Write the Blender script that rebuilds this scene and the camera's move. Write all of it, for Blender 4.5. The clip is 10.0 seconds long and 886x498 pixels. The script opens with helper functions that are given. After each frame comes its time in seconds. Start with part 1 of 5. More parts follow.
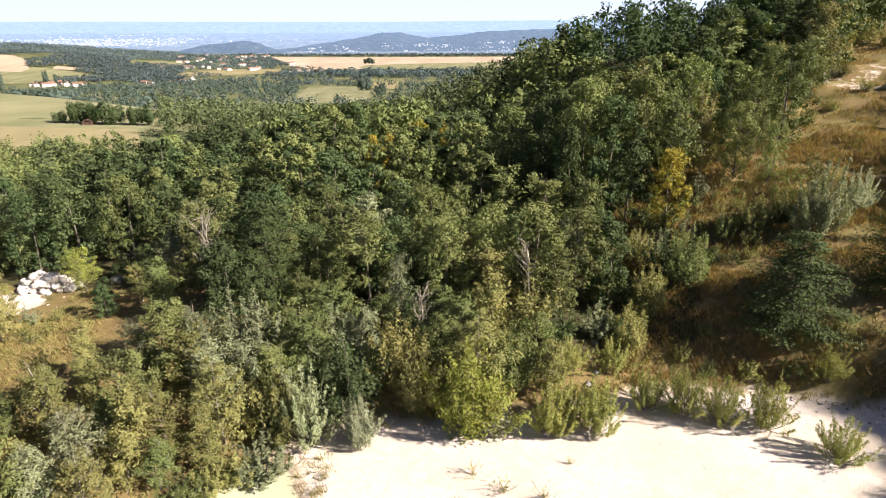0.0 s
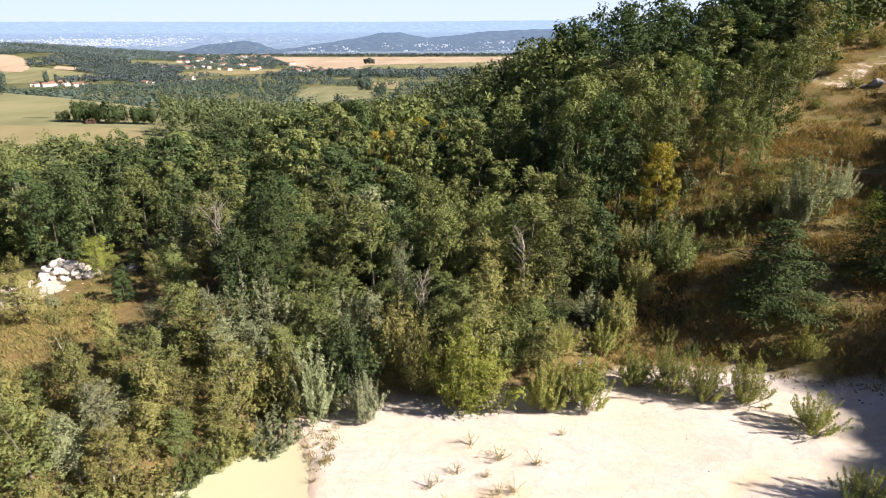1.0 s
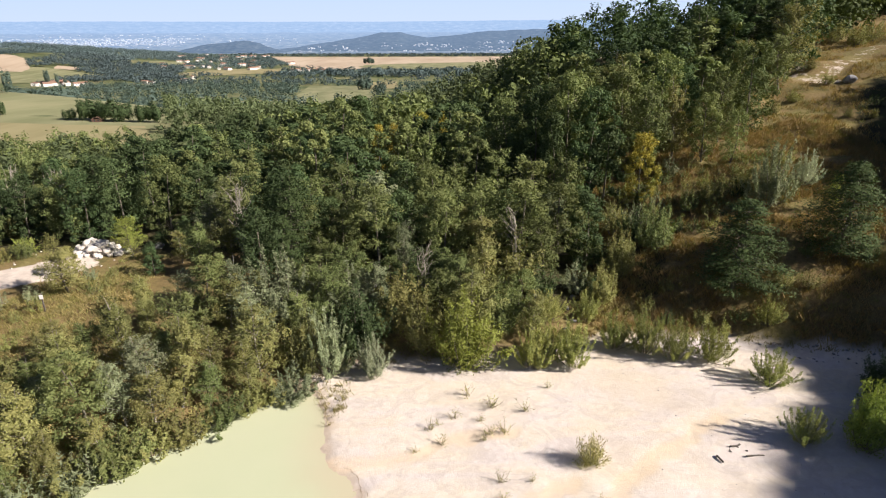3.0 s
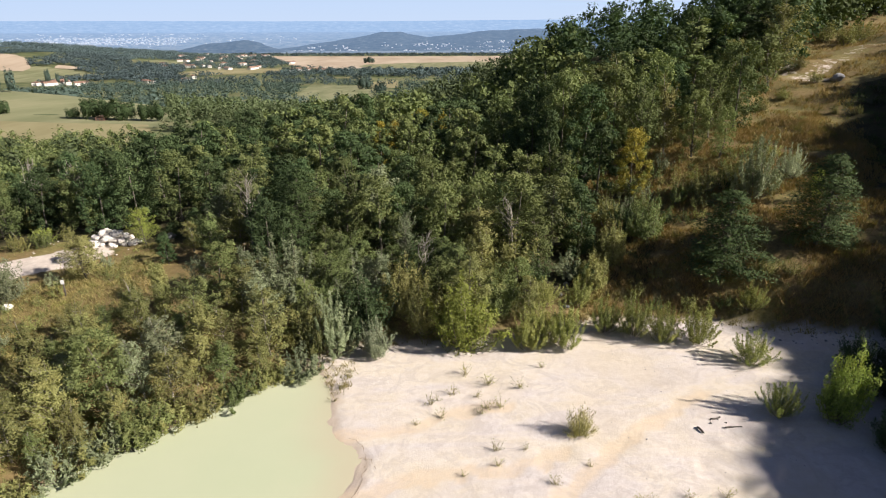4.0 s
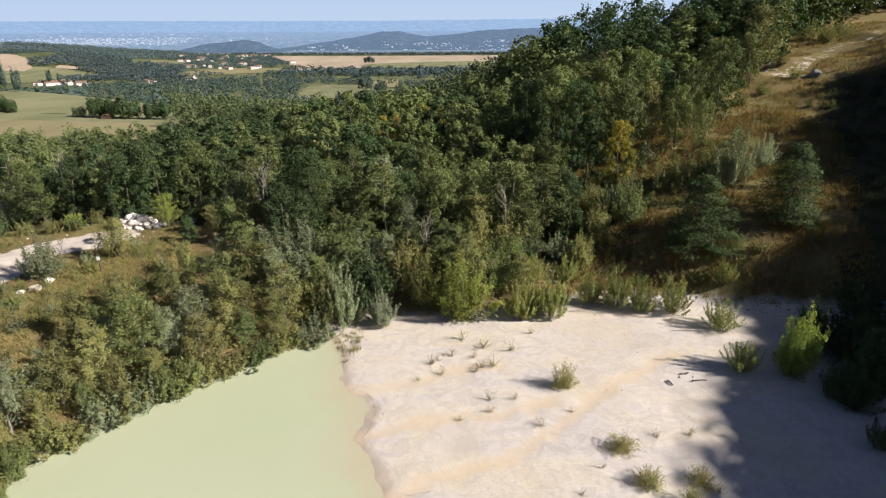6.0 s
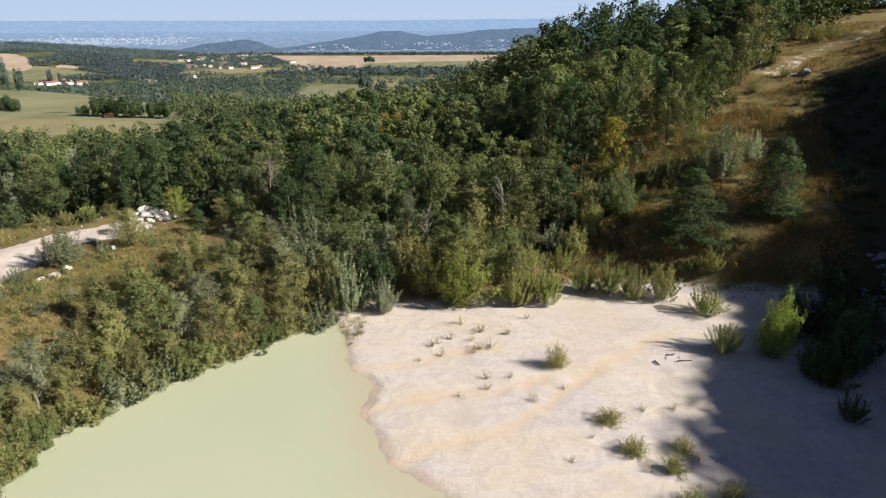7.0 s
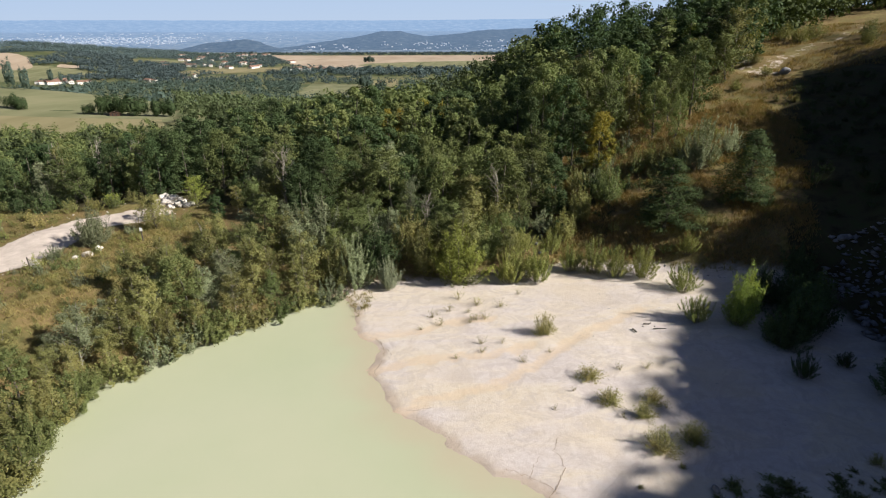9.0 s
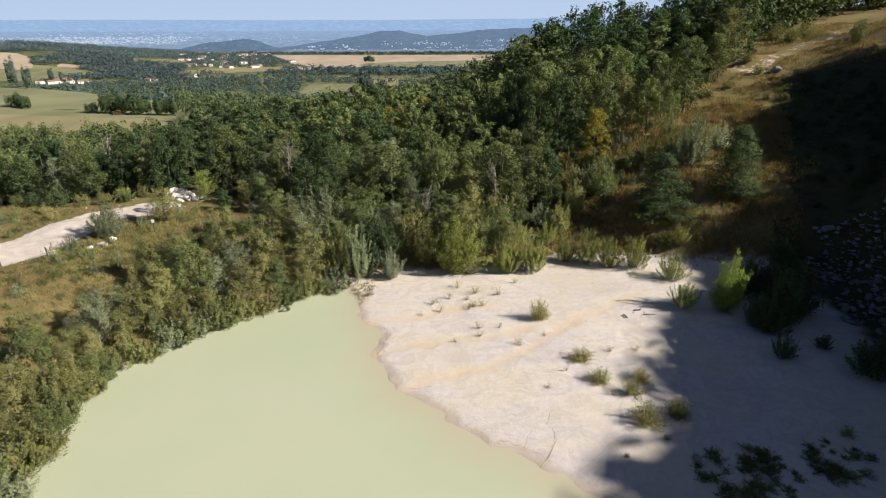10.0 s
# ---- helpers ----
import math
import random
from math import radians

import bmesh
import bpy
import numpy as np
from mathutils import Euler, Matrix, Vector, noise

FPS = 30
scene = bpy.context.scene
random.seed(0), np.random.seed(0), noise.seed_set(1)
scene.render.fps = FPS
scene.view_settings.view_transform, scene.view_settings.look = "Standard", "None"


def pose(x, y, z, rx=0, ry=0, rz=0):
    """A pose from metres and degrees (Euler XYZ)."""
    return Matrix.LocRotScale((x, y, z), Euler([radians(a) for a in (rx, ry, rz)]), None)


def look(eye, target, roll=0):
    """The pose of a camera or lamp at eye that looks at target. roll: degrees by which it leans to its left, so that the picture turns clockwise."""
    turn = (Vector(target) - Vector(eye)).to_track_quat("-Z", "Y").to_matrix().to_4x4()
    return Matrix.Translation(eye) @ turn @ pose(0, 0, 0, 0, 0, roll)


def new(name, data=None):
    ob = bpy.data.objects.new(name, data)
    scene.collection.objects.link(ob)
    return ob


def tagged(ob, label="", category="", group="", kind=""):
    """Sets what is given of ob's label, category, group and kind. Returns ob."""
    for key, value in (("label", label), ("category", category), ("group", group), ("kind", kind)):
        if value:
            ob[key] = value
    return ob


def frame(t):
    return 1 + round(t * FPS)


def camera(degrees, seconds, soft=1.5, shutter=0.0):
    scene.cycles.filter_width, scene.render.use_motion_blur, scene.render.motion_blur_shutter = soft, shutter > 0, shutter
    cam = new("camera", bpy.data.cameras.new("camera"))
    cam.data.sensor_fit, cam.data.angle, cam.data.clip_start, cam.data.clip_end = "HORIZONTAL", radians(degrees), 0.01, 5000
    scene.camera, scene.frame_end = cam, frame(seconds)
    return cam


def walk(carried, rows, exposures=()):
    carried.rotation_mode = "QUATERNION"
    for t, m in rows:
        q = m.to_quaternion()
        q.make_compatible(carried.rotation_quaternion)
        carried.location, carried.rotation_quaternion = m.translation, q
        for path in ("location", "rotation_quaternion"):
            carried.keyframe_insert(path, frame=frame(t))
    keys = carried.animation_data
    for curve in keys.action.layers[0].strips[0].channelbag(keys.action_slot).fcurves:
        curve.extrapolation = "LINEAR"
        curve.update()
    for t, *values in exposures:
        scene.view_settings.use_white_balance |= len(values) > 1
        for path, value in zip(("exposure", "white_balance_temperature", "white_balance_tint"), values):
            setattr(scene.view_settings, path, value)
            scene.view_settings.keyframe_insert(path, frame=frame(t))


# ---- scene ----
cam = camera(73.7, 10.0, 1.05)
PATH = [
    (0, (-0.09, -0.272, 17.671), (-0.103, 1.597, 16.959), -0.2),
    (0.5, (-0.074, -1.197, 17.679), (-0.087, 0.673, 16.968), -0.2),
    (1, (-0.064, -2.13, 17.676), (-0.077, -0.261, 16.964), -0.2),
    (1.5, (-0.074, -3.017, 17.669), (-0.087, -1.147, 16.957), -0.2),
    (2, (-0.068, -3.921, 17.66), (-0.08, -2.052, 16.948), -0.1),
    (2.5, (-0.062, -4.825, 17.658), (-0.073, -2.956, 16.946), -0.2),
    (4, (0.004, -7.652, 17.677), (-0.008, -5.783, 16.963), -0.2),
    (4.5, (0.022, -8.572, 17.692), (0.01, -6.703, 16.978), -0.2),
    (5, (0.041, -9.507, 17.7), (0.028, -7.639, 16.986), -0.2),
    (5.5, (0.059, -10.427, 17.711), (0.047, -8.559, 16.997), -0.3),
    (6.8, (0.107, -12.891, 17.748), (0.093, -11.024, 17.03), -0.3),
    (7, (0.112, -13.268, 17.752), (0.099, -11.401, 17.036), -0.3),
    (7.5, (0.122, -14.189, 17.773), (0.109, -12.321, 17.058), -0.3),
    (8, (0.136, -15.146, 17.792), (0.124, -13.278, 17.076), -0.2),
    (8.5, (0.138, -16.089, 17.812), (0.126, -14.221, 17.096), -0.2),
    (9, (0.141, -17.029, 17.83), (0.13, -15.161, 17.114), -0.2),
    (9.5, (0.152, -17.947, 17.851), (0.141, -16.079, 17.135), -0.2),
    (10, (0.166, -18.891, 17.86), (0.155, -17.024, 17.143), -0.2),
]
walk(cam, [(t, look(eye, target, roll)) for t, eye, target, roll in PATH],
     [(0, 1.36, 6850, 18), (1, 1.17, 6780, 17.5), (2.5, 0.95, 6600, 15.5), (5, 0.69, 6380, 12.5), (10, 0.55, 6350, 11.5)])

# ---- light ----
SUN_ELEVATION, SUN_AZIMUTH = 33.0, 107.0      # azimuth clockwise from the +y axis
world = bpy.data.worlds.new("sky")
scene.world = world
world.use_nodes = True
wn = world.node_tree.nodes
sky = wn.new("ShaderNodeTexSky")
sky.sky_type = "NISHITA"
sky.sun_disc = False
sky.sun_elevation = radians(SUN_ELEVATION)
sky.sun_rotation = radians(SUN_AZIMUTH)
sky.air_density, sky.dust_density, sky.ozone_density = 1.0, 0.9, 2.0
wn["Background"].inputs["Strength"].default_value = 0.05
cool = wn.new("ShaderNodeMix")
cool.data_type, cool.blend_type = "RGBA", "MULTIPLY"
cool.inputs[0].default_value, cool.inputs[7].default_value = 1.0, (0.55, 0.545, 0.62, 1)
world.node_tree.links.new(sky.outputs[0], cool.inputs[6])
world.node_tree.links.new(cool.outputs[2], wn["Background"].inputs["Color"])
sun = new("sun", bpy.data.lights.new("sun", "SUN"))
sun.data.energy, sun.data.angle, sun.data.color = 5.0, radians(1.1), (1.0, 0.93, 0.82)
a, e = radians(SUN_AZIMUTH), radians(SUN_ELEVATION)
sun.matrix_world = look((math.sin(a) * math.cos(e) * 90, math.cos(a) * math.cos(e) * 90, math.sin(e) * 90), (0, 0, 0))


# ---- materials ----
def material(name):
    m = bpy.data.materials.new(name)
    m.use_nodes = True
    return m, m.node_tree.nodes, m.node_tree.links, m.node_tree.nodes["Principled BSDF"]


def ramp(nodes, stops):
    r = nodes.new("ShaderNodeValToRGB")
    while len(r.color_ramp.elements) < len(stops):
        r.color_ramp.elements.new(0.5)
    for el, (p, c) in zip(r.color_ramp.elements, stops):
        el.position, el.color = p, (*c, 1)
    return r


def noise_node(nodes, links, scale, detail=4.0, rough=0.55, vec=None):
    n = nodes.new("ShaderNodeTexNoise")
    n.inputs["Scale"].default_value, n.inputs["Detail"].default_value, n.inputs["Roughness"].default_value = scale, detail, rough
    if vec is None:
        g = nodes.new("ShaderNodeNewGeometry")
        vec = g.outputs["Position"]
    links.new(vec, n.inputs["Vector"])
    return n


def mix(nodes, links, fac, a, b, mode="MIX"):
    m = nodes.new("ShaderNodeMix")
    m.data_type, m.blend_type = "RGBA", mode
    for sock, v in ((m.inputs[0], fac), (m.inputs[6], a), (m.inputs[7], b)):
        if isinstance(v, (int, float)):
            sock.default_value = v
        elif isinstance(v, tuple):
            sock.default_value = (*v, 1)
        else:
            links.new(v, sock)
    return m.outputs[2]


def bump(nodes, links, height, strength, distance, shader):
    b = nodes.new("ShaderNodeBump")
    b.inputs["Strength"].default_value, b.inputs["Distance"].default_value = strength, distance
    links.new(height, b.inputs["Height"])
    links.new(b.outputs[0], shader.inputs["Normal"])
    return b


def leaf_material(name, dark, light, tint=None, glow=0.19, gloss=0.65):
    """Foliage: colour differs from leaf to leaf and from plant to plant; light passes through the blades."""
    m, n, l, p = material(name)
    g = n.new("ShaderNodeNewGeometry")
    o = n.new("ShaderNodeObjectInfo")
    calm = [tuple(0.5 * q + 0.25 * (d + u) for q, d, u in zip(c, dark, light)) for c in (dark, light)]
    r = ramp(n, [(0.0, calm[0]), (1.0, calm[1])])
    l.new(g.outputs["Random Per Island"], r.inputs[0])
    c = r.outputs[0]
    h = n.new("ShaderNodeHueSaturation")
    mr = n.new("ShaderNodeMapRange")
    mr.inputs["To Min"].default_value, mr.inputs["To Max"].default_value = 0.487, 0.513
    l.new(o.outputs["Random"], mr.inputs["Value"])
    l.new(mr.outputs[0], h.inputs["Hue"])
    mv = n.new("ShaderNodeMapRange")
    mv.inputs["To Min"].default_value, mv.inputs["To Max"].default_value = 0.62, 1.18
    w = n.new("ShaderNodeTexWhiteNoise")
    w.noise_dimensions = "1D"
    l.new(o.outputs["Random"], w.inputs["W"])
    l.new(w.outputs["Value"], mv.inputs["Value"])
    l.new(mv.outputs[0], h.inputs["Value"])
    l.new(c, h.inputs["Color"])
    c = h.outputs[0]
    if tint:
        nz = noise_node(n, l, 0.9, 2)
        rr = ramp(n, [(0.52, (0, 0, 0)), (0.72, (1, 1, 1))])
        l.new(nz.outputs[0], rr.inputs[0])
        c = mix(n, l, rr.outputs[0], c, tint)
    l.new(c, p.inputs["Base Color"])
    p.inputs["Roughness"].default_value = gloss
    p.inputs["Specular IOR Level"].default_value = 0.12
    t = n.new("ShaderNodeBsdfTranslucent")
    bright = mix(n, l, 1.0, c, (1.25, 1.3, 0.6), "MULTIPLY")
    l.new(bright, t.inputs["Color"])
    ms = n.new("ShaderNodeMixShader")
    ms.inputs[0].default_value = glow
    l.new(p.outputs[0], ms.inputs[1])
    l.new(t.outputs[0], ms.inputs[2])
    l.new(ms.outputs[0], n["Material Output"].inputs["Surface"])
    return m


def plain(name, c1, c2, scale, rough=0.85, relief=0.3, distance=0.02, detail=5.0):
    m, n, l, p = material(name)
    nz = noise_node(n, l, scale, detail)
    r = ramp(n, [(0.3, c1), (0.7, c2)])
    l.new(nz.outputs[0], r.inputs[0])
    nb = noise_node(n, l, scale * 7, 3)
    c = mix(n, l, 0.25, r.outputs[0], nb.outputs[0], "OVERLAY")
    l.new(c, p.inputs["Base Color"])
    p.inputs["Roughness"].default_value = rough
    p.inputs["Specular IOR Level"].default_value = 0.25
    if relief:
        bump(n, l, nb.outputs[0], relief, distance, p)
    return m


def ground_material():
    m, n, l, p = material("quarry_ground")
    g = n.new("ShaderNodeNewGeometry")
    pos = g.outputs["Position"]
    zone = n.new("ShaderNodeAttribute")
    zone.attribute_name = "zone"
    sep = n.new("ShaderNodeSeparateColor")
    l.new(zone.outputs["Color"], sep.inputs[0])
    # forest floor: litter and moss; also stands in for shade on the right slope
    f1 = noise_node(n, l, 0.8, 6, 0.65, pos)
    floor_shade_c = ramp(n, [(0.3, (0.035, 0.03, 0.016)), (0.5, (0.07, 0.062, 0.03)), (0.7, (0.06, 0.075, 0.025))])
    l.new(f1.outputs[0], floor_shade_c.inputs[0])
    # dry grass: straw, rust and green patches
    g1 = noise_node(n, l, 0.22, 5, 0.65, pos)
    grass_c = ramp(n, [(0.28, (0.09, 0.092, 0.035)), (0.42, (0.18, 0.14, 0.058)), (0.5, (0.205, 0.148, 0.07)), (0.58, (0.19, 0.163, 0.063)), (0.66, (0.245, 0.2, 0.088)), (0.78, (0.115, 0.122, 0.042))])
    l.new(g1.outputs[0], grass_c.inputs[0])
    g2 = noise_node(n, l, 4.0, 6, 0.7, pos)
    grass = mix(n, l, 0.85, grass_c.outputs[0], g2.outputs[0], "OVERLAY")
    # pale lime sand: cream, rosy and ochre runs along the slope
    mp = n.new("ShaderNodeMapping")
    mp.inputs["Rotation"].default_value = (0, 0, radians(-24))
    mp.inputs["Scale"].default_value = (0.35, 1.0, 1.0)
    l.new(pos, mp.inputs["Vector"])
    s1 = noise_node(n, l, 0.42, 5, 0.6, mp.outputs[0])
    s1.inputs["Distortion"].default_value = 0.8
    sand_c = ramp(n, [(0.3, (0.58, 0.52, 0.485)), (0.44, (0.63, 0.57, 0.54)), (0.54, (0.665, 0.595, 0.52)), (0.64, (0.655, 0.58, 0.48)), (0.75, (0.65, 0.59, 0.55))])
    l.new(s1.outputs[0], sand_c.inputs[0])
    s2 = noise_node(n, l, 3.0, 6, 0.7, pos)
    sand = mix(n, l, 0.3, sand_c.outputs[0], s2.outputs[0], "OVERLAY")
    s3 = noise_node(n, l, 28.0, 3, 0.7, pos)
    sand = mix(n, l, 0.18, sand, s3.outputs[0], "OVERLAY")
    # grey crust left where silt dried, in torn swirls
    s4 = noise_node(n, l, 0.5, 7, 0.68, pos)
    s4.inputs["Distortion"].default_value = 2.2
    crust = ramp(n, [(0.5, (0, 0, 0)), (0.56, (0.42, 0.42, 0.42)), (0.66, (0.12, 0.12, 0.12)), (0.72, (0.45, 0.45, 0.45))])
    l.new(s4.outputs[0], crust.inputs[0])
    sand = mix(n, l, crust.outputs[0], sand, (0.47, 0.41, 0.38))
    s5 = noise_node(n, l, 0.16, 4, 0.6, pos)
    broad = ramp(n, [(0.46, (0, 0, 0)), (0.64, (0.5, 0.5, 0.5))])
    l.new(s5.outputs[0], broad.inputs[0])
    sand = mix(n, l, broad.outputs[0], sand, (0.64, 0.545, 0.405))
    da = n.new("ShaderNodeAttribute")
    da.attribute_name = "damp"
    sand = mix(n, l, da.outputs["Fac"], sand, (0.5, 0.405, 0.32))
    ra = n.new("ShaderNodeAttribute")
    ra.attribute_name = "silt_run"
    rr = n.new("ShaderNodeMath")
    rr.operation = "MULTIPLY"
    l.new(ra.outputs["Fac"], rr.inputs[0])
    l.new(s2.outputs[0], rr.inputs[1])
    sand = mix(n, l, rr.outputs[0], sand, (0.68, 0.53, 0.36))
    # track gravel
    t1 = noise_node(n, l, 1.5, 5, 0.65, pos)
    track_c = ramp(n, [(0.3, (0.5, 0.43, 0.37)), (0.7, (0.69, 0.61, 0.54))])
    l.new(t1.outputs[0], track_c.inputs[0])
    edge = noise_node(n, l, 1.1, 5, 0.7, pos)

    def ragged(sock):
        ad = n.new("ShaderNodeMath")
        ad.operation = "ADD"
        l.new(sock, ad.inputs[0])
        l.new(edge.outputs[0], ad.inputs[1])
        r = ramp(n, [(0.86, (0, 0, 0)), (1.0, (1, 1, 1))])
        mr = n.new("ShaderNodeMath")
        mr.operation = "MULTIPLY_ADD"
        mr.inputs[1].default_value, mr.inputs[2].default_value = 1.0, -0.07
        l.new(ad.outputs[0], mr.inputs[0])
        l.new(mr.outputs[0], r.inputs[0])
        return r.outputs[0]

    c = mix(n, l, ragged(sep.outputs[1]), floor_shade_c.outputs[0], grass)
    md = n.new("ShaderNodeAttribute")
    md.attribute_name = "meadow"
    m1 = noise_node(n, l, 0.02, 5, 0.6, pos)
    md_c = ramp(n, [(0.35, (0.07, 0.09, 0.04)), (0.5, (0.12, 0.14, 0.06)), (0.65, (0.2, 0.19, 0.1))])
    l.new(m1.outputs[0], md_c.inputs[0])
    c = mix(n, l, md.outputs["Fac"], c, md_c.outputs[0])
    c = mix(n, l, ragged(sep.outputs[2]), c, track_c.outputs[0])
    c = mix(n, l, sep.outputs[0], c, sand)
    l.new(c, p.inputs["Base Color"])
    p.inputs["Roughness"].default_value = 0.95
    p.inputs["Specular IOR Level"].default_value = 0.15
    h = mix(n, l, 0.35, s2.outputs[0], s3.outputs[0])
    bump(n, l, h, 0.7, 0.06, p)
    return m


def water_material():
    m, n, l, p = material("milky_water")
    n1 = noise_node(n, l, 0.12, 3)
    r = ramp(n, [(0.3, (0.47, 0.51, 0.345)), (0.7, (0.51, 0.53, 0.375))])
    l.new(n1.outputs[0], r.inputs[0])
    # silt stirred up along the shore
    at = n.new("ShaderNodeAttribute")
    at.attribute_name = "silt"
    c = mix(n, l, at.outputs["Fac"], r.outputs[0], (0.51, 0.44, 0.32))
    l.new(c, p.inputs["Base Color"])
    p.inputs["Roughness"].default_value = 0.18
    p.inputs["IOR"].default_value = 1.33
    p.inputs["Specular IOR Level"].default_value = 0.5
    n2 = noise_node(n, l, 2.2, 3)
    bump(n, l, n2.outputs[0], 0.06, 0.03, p)
    return m


def haze_glow_material(name, c1, c2, scale, haze, near=1200.0, far=4600.0, lo=0.15, hi=0.85, clearing=None):
    """Far backdrop: land whose veil of bright air is an added glow, stronger with distance."""
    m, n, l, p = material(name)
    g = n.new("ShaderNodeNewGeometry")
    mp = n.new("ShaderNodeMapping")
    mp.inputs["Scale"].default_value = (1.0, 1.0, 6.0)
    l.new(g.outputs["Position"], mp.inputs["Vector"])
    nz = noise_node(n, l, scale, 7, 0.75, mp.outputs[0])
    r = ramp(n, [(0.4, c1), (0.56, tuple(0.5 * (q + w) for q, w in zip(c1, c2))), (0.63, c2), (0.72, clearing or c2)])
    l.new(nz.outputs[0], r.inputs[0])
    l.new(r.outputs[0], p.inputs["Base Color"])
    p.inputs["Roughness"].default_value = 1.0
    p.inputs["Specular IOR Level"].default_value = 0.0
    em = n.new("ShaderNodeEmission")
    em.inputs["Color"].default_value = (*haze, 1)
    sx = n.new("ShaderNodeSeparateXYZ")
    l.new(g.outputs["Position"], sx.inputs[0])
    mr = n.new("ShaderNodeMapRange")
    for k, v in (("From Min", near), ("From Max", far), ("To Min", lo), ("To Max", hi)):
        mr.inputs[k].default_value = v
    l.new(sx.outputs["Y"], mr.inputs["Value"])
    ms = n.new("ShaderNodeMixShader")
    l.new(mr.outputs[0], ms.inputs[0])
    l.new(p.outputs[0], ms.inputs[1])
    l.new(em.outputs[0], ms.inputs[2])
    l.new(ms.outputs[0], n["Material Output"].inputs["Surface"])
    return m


# colour of the glow that is mixed in as distant haze
HAZE_GLOW = (0.235, 0.355, 0.54)
MAT_GROUND = ground_material()
MAT_WATER = water_material()
MAT_BARK = plain("grey_bark", (0.1, 0.085, 0.065), (0.2, 0.18, 0.15), 3.0)
MAT_PALE_BARK = plain("pale_bark", (0.2, 0.18, 0.15), (0.36, 0.33, 0.28), 3.0)
MAT_ROCK = plain("white_limestone", (0.55, 0.5, 0.45), (0.78, 0.74, 0.68), 2.0, 0.9, 0.6, 0.05)
MAT_GREY_ROCK = plain("grey_limestone", (0.15, 0.148, 0.15), (0.36, 0.355, 0.36), 2.0, 0.9, 0.6, 0.05)
MAT_PALE_ROCK = plain("pale_grey_limestone", (0.13, 0.13, 0.14), (0.34, 0.335, 0.35), 1.2, 0.9, 0.6, 0.05)
MAT_WOOD = plain("weathered_timber", (0.07, 0.06, 0.05), (0.16, 0.14, 0.12), 4.0)
MAT_WHITE_BOARD = plain("white_board", (0.7, 0.7, 0.7), (0.82, 0.82, 0.8), 4.0, 0.6, 0.1)
LEAF = {
    "green": leaf_material("green_leaf", (0.088, 0.122, 0.043), (0.243, 0.275, 0.105)),
    "deep": leaf_material("deep_green_leaf", (0.038, 0.07, 0.03), (0.122, 0.168, 0.068)),
    "olive": leaf_material("olive_leaf", (0.14, 0.152, 0.048), (0.325, 0.318, 0.128), (0.265, 0.245, 0.088)),
    "silver": leaf_material("silver_leaf", (0.165, 0.195, 0.105), (0.32, 0.352, 0.21), None, 0.16),
    "yellow": leaf_material("yellow_leaf", (0.2, 0.26, 0.05), (0.4, 0.455, 0.13), (0.33, 0.37, 0.09), 0.26),
    "gold": leaf_material("golden_leaf", (0.21, 0.18, 0.03), (0.36, 0.295, 0.055), (0.13, 0.16, 0.045)),
    "conifer": leaf_material("conifer_needle", (0.032, 0.052, 0.021), (0.088, 0.12, 0.04), None, 0.13),
    "straw": leaf_material("straw_blade", (0.3, 0.25, 0.1), (0.5, 0.425, 0.2), (0.27, 0.27, 0.09), 0.3, 0.7),
    "pale": leaf_material("pale_willow_leaf", (0.27, 0.305, 0.19), (0.48, 0.51, 0.34), None, 0.13),
    "hay": leaf_material("hay_blade", (0.225, 0.158, 0.066), (0.42, 0.31, 0.142), (0.175, 0.16, 0.06), 0.25, 0.7),
    "osier": leaf_material("osier_leaf", (0.17, 0.2, 0.06), (0.37, 0.39, 0.145), (0.32, 0.32, 0.11), 0.26),
    "tuft": leaf_material("tuft_leaf", (0.22, 0.225, 0.08), (0.43, 0.41, 0.18), (0.42, 0.35, 0.16), 0.22),
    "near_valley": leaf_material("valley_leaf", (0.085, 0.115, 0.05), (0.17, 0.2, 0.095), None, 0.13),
    # bluer leaves for distant trees: the valley's haze is put into their colour
    "far": leaf_material("far_hazed_leaf", (0.058, 0.09, 0.074), (0.092, 0.128, 0.104), None, 0.13),
    "remote": leaf_material("remote_hazed_leaf", (0.072, 0.108, 0.112), (0.105, 0.145, 0.148), None, 0.1),
}
MAT_DRYTWIG = plain("dry_twig", (0.2, 0.17, 0.1), (0.36, 0.31, 0.2), 6.0, 0.9, 0)


# ---- mesh helpers ----
def smooth(a, b, v):
    t = np.clip((np.asarray(v, float) - a) / (b - a), 0, 1)
    return t * t * (3 - 2 * t)


def mesh_from(name, verts, faces, mats):
    me = bpy.data.meshes.new(name)
    verts, faces = np.asarray(verts, np.float32), np.asarray(faces, np.int32)
    k = faces.shape[1]
    me.vertices.add(len(verts))
    me.vertices.foreach_set("co", verts.ravel())
    me.loops.add(faces.size)
    me.loops.foreach_set("vertex_index", faces.ravel())
    me.polygons.add(len(faces))
    me.polygons.foreach_set("loop_start", np.arange(0, faces.size, k, dtype=np.int32))
    for mt in mats:
        me.materials.append(mt)
    me.update(calc_edges=True)
    return me


def part(name, me, parent, label=""):
    """Links mesh data (or a bmesh made into a mesh) as one object under a thing or a part."""
    ob = new(name, me)
    ob.parent = parent
    return tagged(ob, label) if label else ob


def bm_mesh(name, bm, mat, soft=False):
    me = bpy.data.meshes.new(name)
    for f in bm.faces:
        f.smooth = soft
    bm.to_mesh(me)
    bm.free()
    me.materials.append(mat)
    return me


